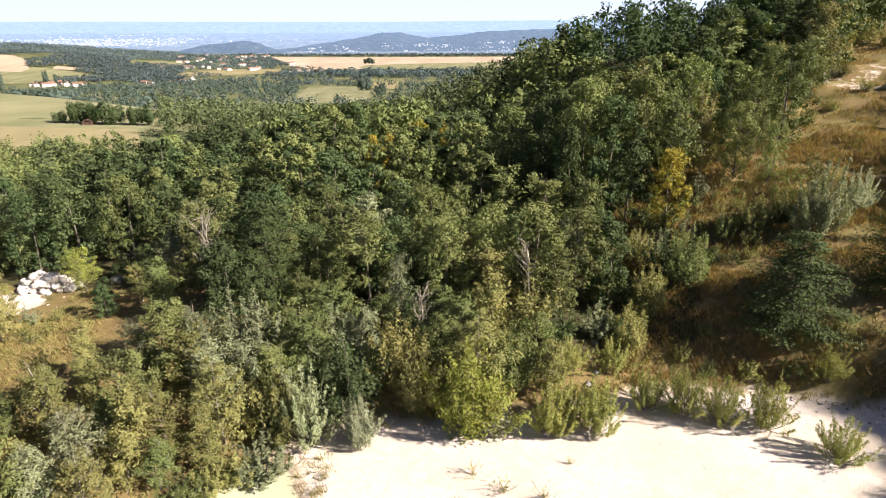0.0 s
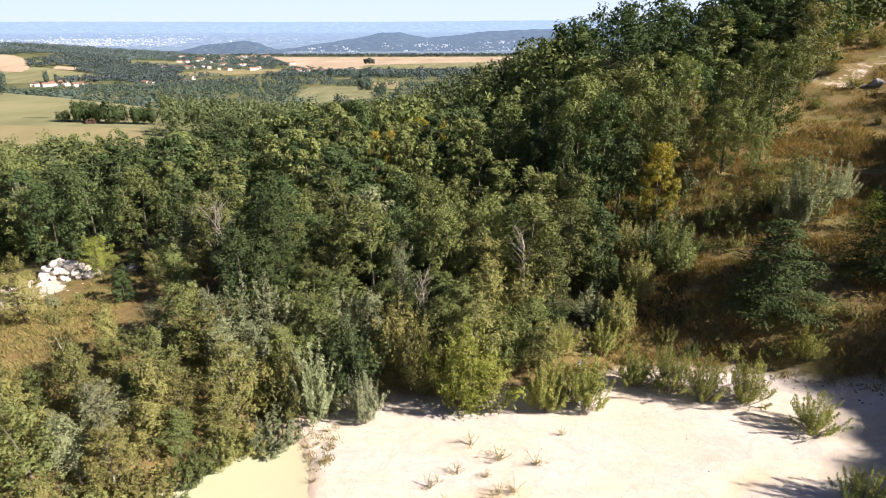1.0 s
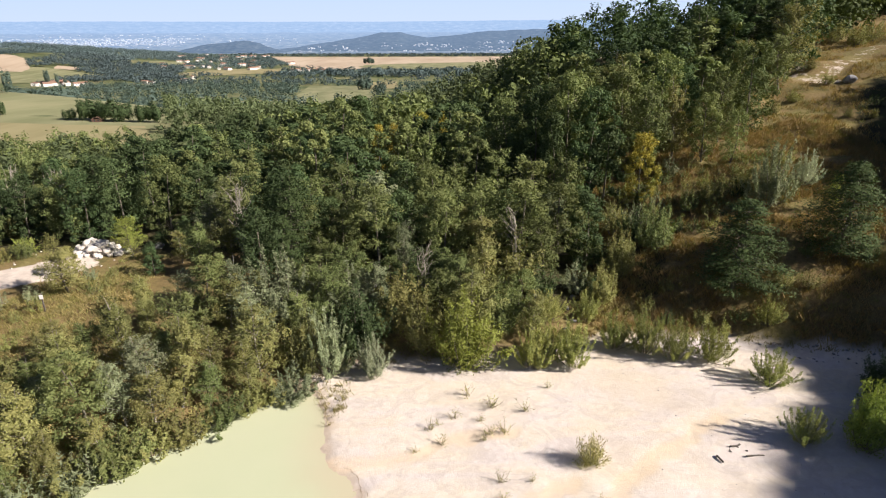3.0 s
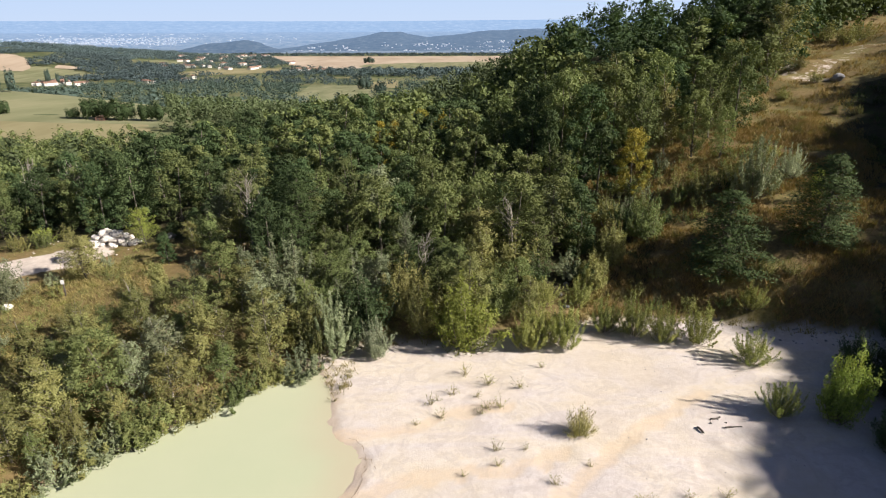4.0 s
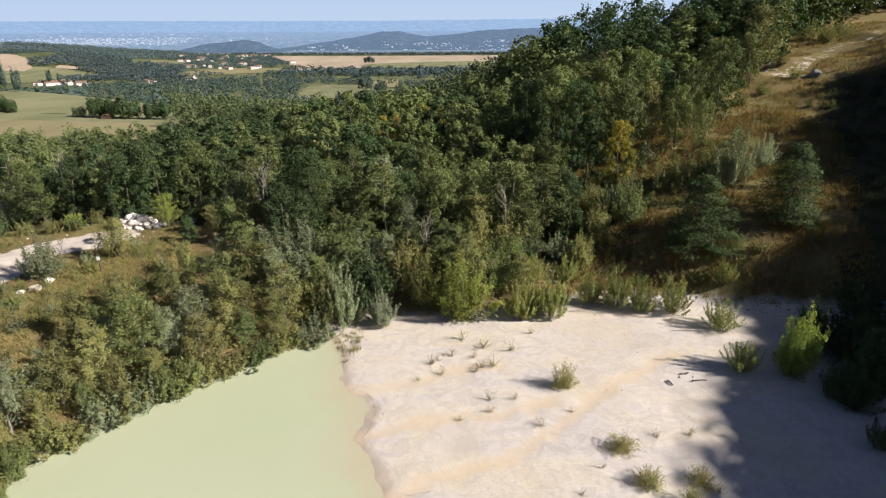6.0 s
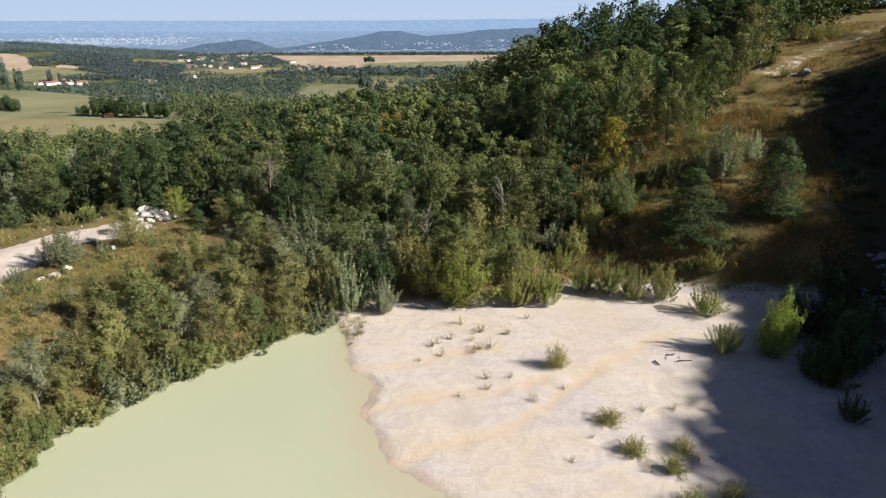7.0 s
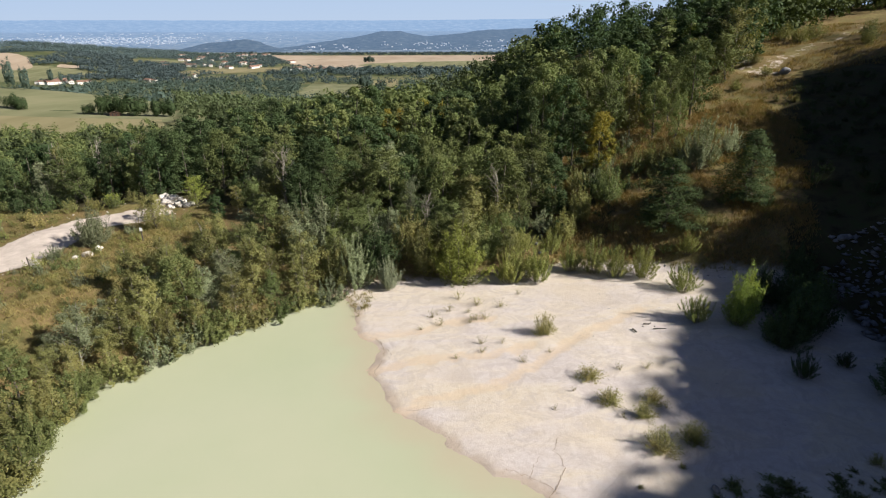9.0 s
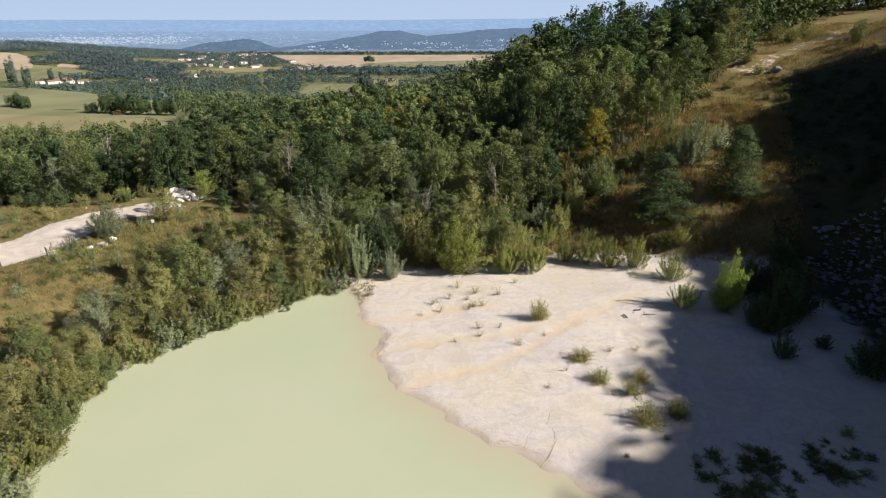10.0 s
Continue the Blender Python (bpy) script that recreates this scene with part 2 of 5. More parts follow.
def blades(rng, at, normal, size, aspect, along=None):
    """Pointed leaves: places, facing, length, width to length."""
    k = len(at)
    nrm = normal / np.maximum(np.linalg.norm(normal, axis=1, keepdims=True), 1e-6)
    if along is None:
        along = rng.normal(size=(k, 3))
    u = along - nrm * np.sum(along * nrm, axis=1, keepdims=True)
    u /= np.maximum(np.linalg.norm(u, axis=1, keepdims=True), 1e-6)
    w = np.cross(nrm, u)
    s = (size * rng.uniform(0.65, 1.3, k))[:, None] if np.isscalar(size) else size[:, None]
    a = at - u * s * 0.42 + w * s * aspect * 0.5
    b = at - u * s * 0.42 - w * s * aspect * 0.5
    c = at + u * s * 0.6
    v = np.stack([a, b, c], 1).reshape(-1, 3)
    f = np.arange(3 * k).reshape(k, 3)
    return v, f


def tube(points, radii, sides):
    """A tapered tube along points."""
    pts = np.asarray(points, float)
    k = len(pts)
    t = np.gradient(pts, axis=0)
    t /= np.maximum(np.linalg.norm(t, axis=1, keepdims=True), 1e-6)
    ref = np.where(np.abs(t[:, 2:3]) > 0.9, np.array([[1.0, 0, 0]]), np.array([[0, 0, 1.0]]))
    u = np.cross(t, ref)
    u /= np.maximum(np.linalg.norm(u, axis=1, keepdims=True), 1e-6)
    w = np.cross(t, u)
    ang = np.linspace(0, 2 * math.pi, sides, endpoint=False)
    ring = pts[:, None] + (np.cos(ang)[None, :, None] * u[:, None] + np.sin(ang)[None, :, None] * w[:, None]) * np.asarray(radii, float)[:, None, None]
    v = ring.reshape(-1, 3)
    f = []
    for i in range(k - 1):
        for j in range(sides):
            j2 = (j + 1) % sides
            f.append((i * sides + j, i * sides + j2, (i + 1) * sides + j2, (i + 1) * sides + j))
    return v, np.array(f)


def gather(pieces):
    vs, fs, o = [], [], 0
    for v, f in pieces:
        vs.append(v)
        fs.append(f + o)
        o += len(v)
    return np.concatenate(vs), np.concatenate(fs)


def bent(rng, a, b, steps, sag):
    a, b = np.asarray(a, float), np.asarray(b, float)
    t = np.linspace(0, 1, steps)[:, None]
    p = a + (b - a) * t
    p += np.sin(t * math.pi) * rng.normal(size=3) * sag
    return p


# ---- ground ----
# outline of the pond, counter-clockwise from its north tip along the wooded bank
POND = [(-7.3, 20.2), (-9.2, 18.9), (-10.9, 17.7), (-12.5, 15.6), (-13.9, 14.2), (-16.0, 12.0), (-17.6, 10.3), (-18.6, 8.2), (-18.9, 5.8),
        (-18.0, 3.6), (-17.6, 1.5), (-18.3, -3), (-18, -9), (-14, -18), (-5, -23), (5, -20), (9, -12), (8.8, -4), (7.2, -1.0), (4.9, 0.9),
        (3.5, 2.2), (2.1, 2.8), (0.7, 4.0), (-0.1, 5.2), (-1.2, 6.3), (-2.5, 7.0), (-2.8, 8.2), (-3.9, 10.0), (-4.4, 10.8), (-3.8, 11.8),
        (-4.0, 13.4), (-5.1, 14.4), (-5.7, 15.6), (-5.9, 17.6), (-6.6, 19.4)]


def pond_distance(x, y):
    """Metres from the water's edge, negative in the pond."""
    x, y = np.asarray(x, float), np.asarray(y, float)
    d = np.full(x.shape, 1e9)
    inside = np.zeros(x.shape, bool)
    for (x0, y0), (x1, y1) in zip(POND, POND[1:] + POND[:1]):
        ex, ey = x1 - x0, y1 - y0
        t = np.clip(((x - x0) * ex + (y - y0) * ey) / (ex * ex + ey * ey), 0, 1)
        d = np.minimum(d, np.hypot(x - x0 - t * ex, y - y0 - t * ey))
        cross = ((y0 > y) != (y1 > y))
        with np.errstate(divide="ignore", invalid="ignore"):
            xi = x0 + (y - y0) * ex / (ey if ey else 1e-9)
        inside ^= cross & (x < xi)
    return np.where(inside, -d, d)


def waves(x, y, size, seed):
    """Cheap smooth unevenness, about -1 to 1."""
    r = np.random.RandomState(seed)
    z = 0
    for k in range(6):
        a, ph, f = r.uniform(0, 6.28), r.uniform(0, 6.28), r.uniform(0.6, 1.9) / size
        z = z + np.sin((x * math.cos(a) + y * math.sin(a)) * f * 6.28 + ph + 1.3 * np.sin((x * math.sin(a) - y * math.cos(a)) * f * 4.1 + ph * 2))
    return z / 4.0


def sand_edge(x):
    """y where the sand ends against the north bank."""
    return np.interp(x, [-8, -6, -4, 2, 4, 7, 9, 15, 17, 19, 21.6, 23.5, 25, 27], [20.5, 21.8, 22.6, 22.8, 23.0, 23.6, 24.6, 24.4, 23.7, 22.8, 21.8, 20.9, 19.8, 18.0])


def line_distance(line, x, y):
    d = np.full(np.shape(x), 1e9)
    for (x0, y0), (x1, y1) in zip(line, line[1:]):
        ex, ey = x1 - x0, y1 - y0
        t = np.clip(((x - x0) * ex + (y - y0) * ey) / (ex * ex + ey * ey), 0, 1)
        d = np.minimum(d, np.hypot(x - x0 - t * ex, y - y0 - t * ey))
    return d


# shallow runs of ochre silt, and lines of narrow dark rills on the crust
RUNS = [[(-2.3, 6.8), (-0.9, 8.0), (0.8, 8.5), (2.3, 8.9), (3.6, 9.8), (5.1, 11.1), (7.1, 13.0), (9.0, 14.6), (12.5, 17)],
        [(-4.3, 10.6), (-2.9, 11.1), (-1.4, 11.7), (0.4, 12.0), (2.5, 12.0), (5, 13)],
        [(-5.3, 14.5), (-3.2, 14.6), (-1.6, 14.9), (0.1, 16.0), (3, 16.4)]]
RILLS = [[(5.4, 5.5), (4.9, 4.3), (5.2, 3.2), (4.8, 2.2), (4.0, 1.2)], [(4.2, 3.9), (3.8, 3.3), (3.6, 2.3)],
         [(-4.4, 13.2), (-3.3, 13.0), (-2.9, 12.2)], [(-1.9, 7.3), (-1.2, 7.2), (-0.5, 7.5)]]


def run_mask(x, y):
    m = 0.0
    for q, line in enumerate(RUNS):
        d = line_distance(line, x + 0.25 * waves(x, y, 2.3, 41 + q), y + 0.25 * waves(x, y, 2.0, 51 + q))
        m = np.maximum(m, smooth(0.5, 0.26, d))
    return m


def height(x, y):
    x, y = np.asarray(x, float), np.asarray(y, float)
    d = pond_distance(x, y)
    d = d + (0.22 * waves(x, y, 1.7, 31) + 0.09 * waves(x, y, 0.55, 33)) * smooth(2.5, 0.3, np.abs(d))
    out = np.maximum(d, 0)
    left = smooth(-4.5, -8.5, x + 0.12 * (y - 10))
    sand = 0.02 * smooth(0, 0.2, d) + 0.04 * smooth(0.36, 0.62, d + 0.16 * waves(x, y, 1.3, 35)) + 0.034 * np.minimum(out, 22)
    sand = sand + (0.02 * waves(x, y, 5, 3) + 0.006 * waves(x, y, 1.1, 4)) * smooth(0.2, 3, d)
    sand = sand + (0.045 * waves(x + 0.6 * waves(x, y, 3, 62), y, 1.9, 61) + 0.02 * waves(x, y, 0.8, 63)) * smooth(8.5, 11.5, x) * smooth(16, 11, y)
    sand = sand - 0.03 * run_mask(x, y) * smooth(0.0, 0.6, d)
    bank = 0.25 * smooth(0, 0.5, d) + 2.85 * smooth(0.5, 7.5, d) + 0.18 * waves(x, y, 7, 5) * smooth(1, 6, d)
    z = sand * (1 - left) + bank * left
    north = y - sand_edge(x)
    nb = 1.7 * smooth(0, 3.5, north) + 1.0 * smooth(3, 12, north) + 0.25 * waves(x, y, 9, 6) * smooth(1, 6, north)
    z = z + nb * (1 - 0.8 * left)
    # hillside to the right
    s = x + y
    hill = 0.5 * smooth(38, 46, s) + 0.162 * np.maximum(s - 41, 0) - 0.05 * np.maximum(s - 100, 0)
    hill = hill + 0.3 * waves(x, y, 11, 8) * smooth(40, 60, s)
    far_off = 1 - smooth(130, 300, np.hypot(x - 20, y - 20))
    hill = hill * smooth(3, 20, x - 0.06 * np.maximum(y - 40, 0)) * smooth(14, 26, y + 0.5 * (x - 20)) * far_off * (1 - 0.75 * smooth(74, 125, y - 0.25 * (x - 20)))
    side = 0.72 * np.maximum(x - 25.0 - 0.12 * (y - 10), 0)
    side = np.minimum(side, 11 + 0.1 * np.maximum(x - 42, 0)) * far_off * (1 - smooth(22, 34, y))
    east = 9.0 * smooth(40, 76, x - 0.1 * (y - 40)) * far_off * smooth(-30, 0, y) * (1 - smooth(52, 76, y))
    z = z + np.maximum(hill, side) + east
    # fall into the valley
    z = z - 5.5 * smooth(55, 110, y - 0.5 * np.maximum(x, 0)) - 10.0 * smooth(16, 62, y - 0.45 * x - 24) * smooth(-8, -45, x) * (1 - smooth(84, 190, y))
    z = z + np.interp(y, [105, 210, 300, 420, 1000, 1600, 2600, 4900], [0, -14, -27, -41, -76, -79, -94, -118])
    # shoulder of the hill behind the wood, and the wooded rise beyond it
    z = z + 4.5 * np.exp(-(((x - 11) / 7) ** 2 + ((y - 82) / 22) ** 2)) + 13.5 * np.exp(-(((x - 24) / 28) ** 2 + ((y - 158) / 34) ** 2))
    # rolling fields to the left of the valley
    z = z + 14.0 * np.exp(-(((x + 215) / 95) ** 2 + ((y - 262) / 75) ** 2))
    z = z + 34.0 * np.exp(-(((x + 1040) / 230) ** 2 + ((y - 1480) / 230) ** 2))
    z = z + 46.0 * np.exp(-(((x + 1450) / 480) ** 2 + ((y - 1950) / 300) ** 2))
    # pond bed
    z = np.where(d < 0, np.maximum(-1.6, 0.3 * d), z)
    return z


class Survey:
    """A quantity of the ground worked out once on a regular net and read off between its knots."""

    def __init__(self, what, x0, x1, y0, y1, step):
        self.x0, self.y0, self.step = x0, y0, step
        self.x1, self.y1 = x1, y1
        xs, ys = np.arange(x0, x1 + step, step), np.arange(y0, y1 + step, step)
        gx, gy = np.meshgrid(xs, ys, indexing="ij")
        self.net = what(gx, gy)

    def covers(self, x, y):
        return self.x0 <= x < self.x1 and self.y0 <= y < self.y1

    def at(self, x, y):
        u, w = (x - self.x0) / self.step, (y - self.y0) / self.step
        i, j = int(u), int(w)
        u, w, n = u - i, w - j, self.net
        return float((n[i, j] * (1 - u) + n[i + 1, j] * u) * (1 - w) + (n[i, j + 1] * (1 - u) + n[i + 1, j + 1] * u) * w)


NEAR_HEIGHTS = Survey(height, -60, 100, -60, 130, 0.33)
FAR_HEIGHTS = Survey(height, -2300, 900, -100, 2600, 9.0)


def height_at(x, y):
    for net in (NEAR_HEIGHTS, FAR_HEIGHTS):
        if net.covers(x, y):
            return net.at(x, y)
    return float(height(np.array([x]), np.array([y]))[0])


TRACK = [(-46, 7), (-36, 14.2), (-30, 18.6), (-28.0, 22.5), (-26.8, 25.6), (-24.6, 27.8), (-23.6, 28.6)]


def track_distance(x, y):
    d = np.full(np.shape(x), 1e9)
    for (x0, y0), (x1, y1) in zip(TRACK, TRACK[1:]):
        ex, ey = x1 - x0, y1 - y0
        t = np.clip(((x - x0) * ex + (y - y0) * ey) / (ex * ex + ey * ey), 0, 1)
        d = np.minimum(d, np.hypot(x - x0 - t * ex, y - y0 - t * ey))
    return d


TRACK_OFF = Survey(track_distance, -60, 10, -20, 60, 0.4)
POND_OFF = Survey(pond_distance, -60, 40, -40, 60, 0.3)
HILL_PATH = [(40.3, 68.5), (38.6, 63.4), (36.5, 58.5), (35.6, 56.0), (38.5, 57.0), (41.3, 59.2), (46.2, 62.1), (51.6, 64.4), (56, 67)]


def hill_path_distance(x, y):
    d = np.full(np.shape(x), 1e9)
    for (x0, y0), (x1, y1) in zip(HILL_PATH, HILL_PATH[1:]):
        ex, ey = x1 - x0, y1 - y0
        t = np.clip(((x - x0) * ex + (y - y0) * ey) / (ex * ex + ey * ey), 0, 1)
        d = np.minimum(d, np.hypot(x - x0 - t * ex, y - y0 - t * ey))
    return d


def build_ground():
    def lines(stops):
        out = [stops[0][0]]
        for end, step in stops[1:]:
            n = max(1, int(round((end - out[-1]) / step)))
            out += list(np.linspace(out[-1], end, n + 1)[1:])
        return np.array(out)

    xs = lines([(-4900, 0), (-1300, 600), (-400, 60), (-120, 14), (-44, 3), (-8, 0.8), (14, 0.23), (26, 0.33), (60, 1.0), (140, 5), (500, 40), (4900, 800)])
    ys = lines([(-700, 0), (-60, 80), (-26, 2), (0, 0.7), (17, 0.23), (26, 0.38), (64, 0.85), (110, 2), (420, 9), (1300, 40), (4900, 300)])
    gx, gy = np.meshgrid(xs, ys, indexing="ij")
    z = height(gx, gy)
    nx, ny = len(xs), len(ys)
    v = np.stack([gx, gy, z], -1).reshape(-1, 3)
    i, j = np.meshgrid(np.arange(nx - 1), np.arange(ny - 1), indexing="ij")
    a = i * ny + j
    f = np.stack([a, a + ny, a + ny + 1, a + 1], -1).reshape(-1, 4)
    me = mesh_from("ground", v, f, [MAT_GROUND])
    me.polygons.foreach_set("use_smooth", np.ones(len(f), bool))
    x, y = v[:, 0], v[:, 1]
    d = pond_distance(x, y)
    north = y - sand_edge(x)
    left = smooth(-5.0, -7.5, x + 0.12 * (y - 10))
    sand = (1 - left) * smooth(0.6, -0.3, north + 0.3 * waves(x, y, 2.5, 11)) * smooth(25.4, 23.9, x - 0.06 * (y - 14) - 4 * smooth(10, 4, y) + 0.5 * waves(x, y, 3, 12)) * (y < 30) * (y > -60)
    sand = np.maximum(sand, smooth(0.3, -0.5, d))
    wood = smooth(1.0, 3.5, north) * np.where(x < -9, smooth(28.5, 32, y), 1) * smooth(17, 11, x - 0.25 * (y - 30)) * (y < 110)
    # dark soil beside the sand; the floor colour also deepens the slope's shade
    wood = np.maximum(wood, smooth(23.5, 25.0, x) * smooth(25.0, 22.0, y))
    # hillside below the eastern wood: dark floor colour stands in for its shade
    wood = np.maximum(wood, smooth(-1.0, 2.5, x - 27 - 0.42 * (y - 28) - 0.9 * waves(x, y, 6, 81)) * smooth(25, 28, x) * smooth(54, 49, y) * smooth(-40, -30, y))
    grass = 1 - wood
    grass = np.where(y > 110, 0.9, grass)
    track = np.maximum(smooth(3.5, 1.5, track_distance(x, y) + 1.1 * smooth(-29, -25, x)), 0.43 * smooth(2.8, 0.5, hill_path_distance(x, y)))
    track = np.maximum(track, 0.55 * smooth(4, 1.0, np.hypot((x - 37.4) * 1.2, (y - 54.8) * 1.4)))
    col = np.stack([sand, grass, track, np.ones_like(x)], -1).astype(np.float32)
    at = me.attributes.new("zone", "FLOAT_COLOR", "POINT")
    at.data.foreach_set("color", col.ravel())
    at = me.attributes.new("silt_run", "FLOAT", "POINT")
    at.data.foreach_set("value", np.where((np.abs(x) < 30) & (y < 30), run_mask(x, y), 0).astype(np.float32))
    at = me.attributes.new("damp", "FLOAT", "POINT")
    at.data.foreach_set("value", (0.75 * smooth(0.62, 0.3, d + 0.16 * waves(x, y, 1.3, 35))).astype(np.float32))
    at = me.attributes.new("meadow", "FLOAT", "POINT")
    at.data.foreach_set("value", smooth(100, 150, np.hypot(x * 0.7, y)).astype(np.float32))
    ob = new("ground", me)
    return tagged(ob, "pale lime sand, dry grass slopes and forest floor of an old quarry", "ground", "", "structure")


build_ground()


def build_water():
    xs, ys = np.arange(-20, 10.6, 0.45), np.arange(-24, 21.6, 0.45)
    gx, gy = np.meshgrid(xs, ys, indexing="ij")
    ny = len(ys)
    v = np.stack([gx, gy, np.zeros_like(gx)], -1).reshape(-1, 3)
    d = pond_distance(v[:, 0], v[:, 1])
    i, j = np.meshgrid(np.arange(len(xs) - 1), np.arange(ny - 1), indexing="ij")
    a = (i * ny + j).ravel()
    f = np.stack([a, a + ny, a + ny + 1, a + 1], -1)
    f = f[d[f].min(1) < 0.6]
    used = np.unique(f)
    remap = np.zeros(len(v), int)
    remap[used] = np.arange(len(used))
    me = mesh_from("water", v[used], remap[f], [MAT_WATER])
    me.polygons.foreach_set("use_smooth", np.ones(len(f), bool))
    x, y = v[used, 0], v[used, 1]
    silt = smooth(-2.6, 0.1, d[used] + 0.5 * waves(x, y, 4, 21)) * smooth(-8, -4, x + 0.12 * (y - 10)) * 0.7
    at = me.attributes.new("silt", "FLOAT", "POINT")
    at.data.foreach_set("value", silt.astype(np.float32))
    tagged(new("water", me), "still milky green pond with silty shallows", "pond", "", "structure")


build_water()


# ---- plants ----
def clusters_round(rng, h, r, n, low=0.1, shape=0):
    """Clump centres through an uneven crown. shape: 0 domed, 1 pointed, 2 broad, 3 leaning and broken."""
    out = []
    lean = rng.normal(size=2) * 0.12 * r * (shape == 3)
    for k in range(n):
        t = (k + rng.uniform(0, 1)) / n
        zz = h * (low + (0.97 - low) * t)
        dome = (0.72 + 0.5 * t) if t < 0.45 else 0.95 * math.cos((t - 0.45) / 0.6 * 1.45) ** 0.8
        prof = [dome, 1.05 * (1 - t) ** 0.7 + 0.08, 1.1 * dome, dome * (0.75 + 0.35 * math.sin(k * 1.7))][shape]
        a = k * 2.4 + rng.uniform(-0.6, 0.6)
        rr = r * prof * rng.uniform(0.4, 1.0)
        out.append((math.cos(a) * rr + lean[0] * t * 3, math.sin(a) * rr + lean[1] * t * 3, zz, r * rng.uniform(0.19, 0.36)))
    out.append((lean[0] * 3, lean[1] * 3, h * 0.95, r * 0.2))
    return out


def leafy(rng, clumps, leaves, size, aspect, droop=0.0, flat=0.75):
    total = sum(c[3] ** 2 for c in clumps)
    pcs = []
    for cx, cy, cz, cr in clumps:
        k = max(4, int(leaves * cr * cr / total))
        dirs = rng.normal(size=(k, 3))
        dirs /= np.linalg.norm(dirs, axis=1, keepdims=True)
        rad = cr * rng.uniform(0.25, 1.12, (k, 1)) ** 0.55
        p = np.array([cx, cy, cz]) + dirs * rad * np.array([1, 1, flat])
        p[:, 2] -= droop * rad[:, 0] * rng.uniform(0, 1, k)
        nrm = dirs * 0.75 + rng.normal(size=(k, 3)) * 0.38 + np.array([0, 0, 0.45])
        pcs.append(blades(rng, p, nrm, size, aspect))
    return gather(pcs)


def trunk_and_limbs(rng, h, clumps, r0, limbs, sides=5):
    top = np.array([rng.normal() * 0.04 * h, rng.normal() * 0.04 * h, h * 0.9])
    line = bent(rng, (0, 0, -0.25), top, 6, 0.03 * h)
    pcs = [tube(line, np.linspace(r0, r0 * 0.12, 6), sides)]
    order = list(range(len(clumps)))
    for k in order[:limbs]:
        cx, cy, cz, cr = clumps[k]
        t = min(0.85, max(0.12, (cz / h) * 0.72))
        i = t * 5
        a = line[int(i)] + (line[min(5, int(i) + 1)] - line[int(i)]) * (i - int(i))
        pcs.append(tube(bent(rng, a, (cx, cy, cz), 4, 0.02 * h), np.array([0.4, 0.28, 0.18, 0.06]) * r0, 3))
    return gather(pcs)


def sprays(rng, h, r, count, leaves, size, aspect, rise, r0, low=0.1):
    """A trunk with ascending branches and narrow leaves in loose sprays along them."""
    top = np.array([rng.normal() * 0.05 * h, rng.normal() * 0.05 * h, h * 0.93])
    line = bent(rng, (0, 0, -0.25), top, 6, 0.035 * h)
    limbs, pcs = [tube(line, np.linspace(r0, r0 * 0.1, 6), 5)], []
    lop = rng.uniform(0.65, 1.2, 6)
    for q in range(count):
        t = low + (0.97 - low) * (q + rng.uniform(0, 1)) / count
        a = q * 2.4 + rng.uniform(-0.5, 0.5)
        reach = r * 1.25 * math.sqrt(max(0.06, 1 - t)) * min(1, 0.5 + 1.7 * t) * rng.uniform(0.6, 1.15) * lop[int((a % 6.283) / 6.283 * 6) % 6]
        i = min(4.999, t * 0.92 * 5)
        a0 = line[int(i)] + (line[int(i) + 1] - line[int(i)]) * (i - int(i))
        tip = a0 + np.array([math.cos(a) * reach, math.sin(a) * reach, reach * rng.uniform(*rise)])
        limb = bent(rng, a0, tip, 4, 0.03 * h)
        limbs.append(tube(limb, np.array([0.3, 0.2, 0.12, 0.04]) * r0, 3))
        k = int(leaves / count * (0.55 + 0.6 * reach / r))
        s = rng.uniform(0.12, 1.06, k) ** 0.75
        j = np.clip(s * 3, 0, 2.999).astype(int)
        p = limb[j] + (limb[j + 1] - limb[j]) * (s * 3 - j)[:, None]
        span = (0.1 + 0.2 * reach * (1.05 - s))[:, None]
        p = p + rng.normal(size=(k, 3)) * span * np.array([1, 1, 0.8])
        way = np.tile((tip - a0) / np.linalg.norm(tip - a0), (k, 1)) + rng.normal(size=(k, 3)) * 0.5
        axis = line[int(i)] * np.array([1, 1, 0.0]) + np.array([0, 0, h * 0.45])
        facing = (p - axis) * np.array([1 / r, 1 / r, 1.2 / h]) * 0.75
        pcs.append(blades(rng, p, facing + rng.normal(size=(k, 3)) * 0.42 + np.array([0, 0, 0.4]), size, aspect, way))
    return gather(pcs), gather(limbs)


PLANTS = {}


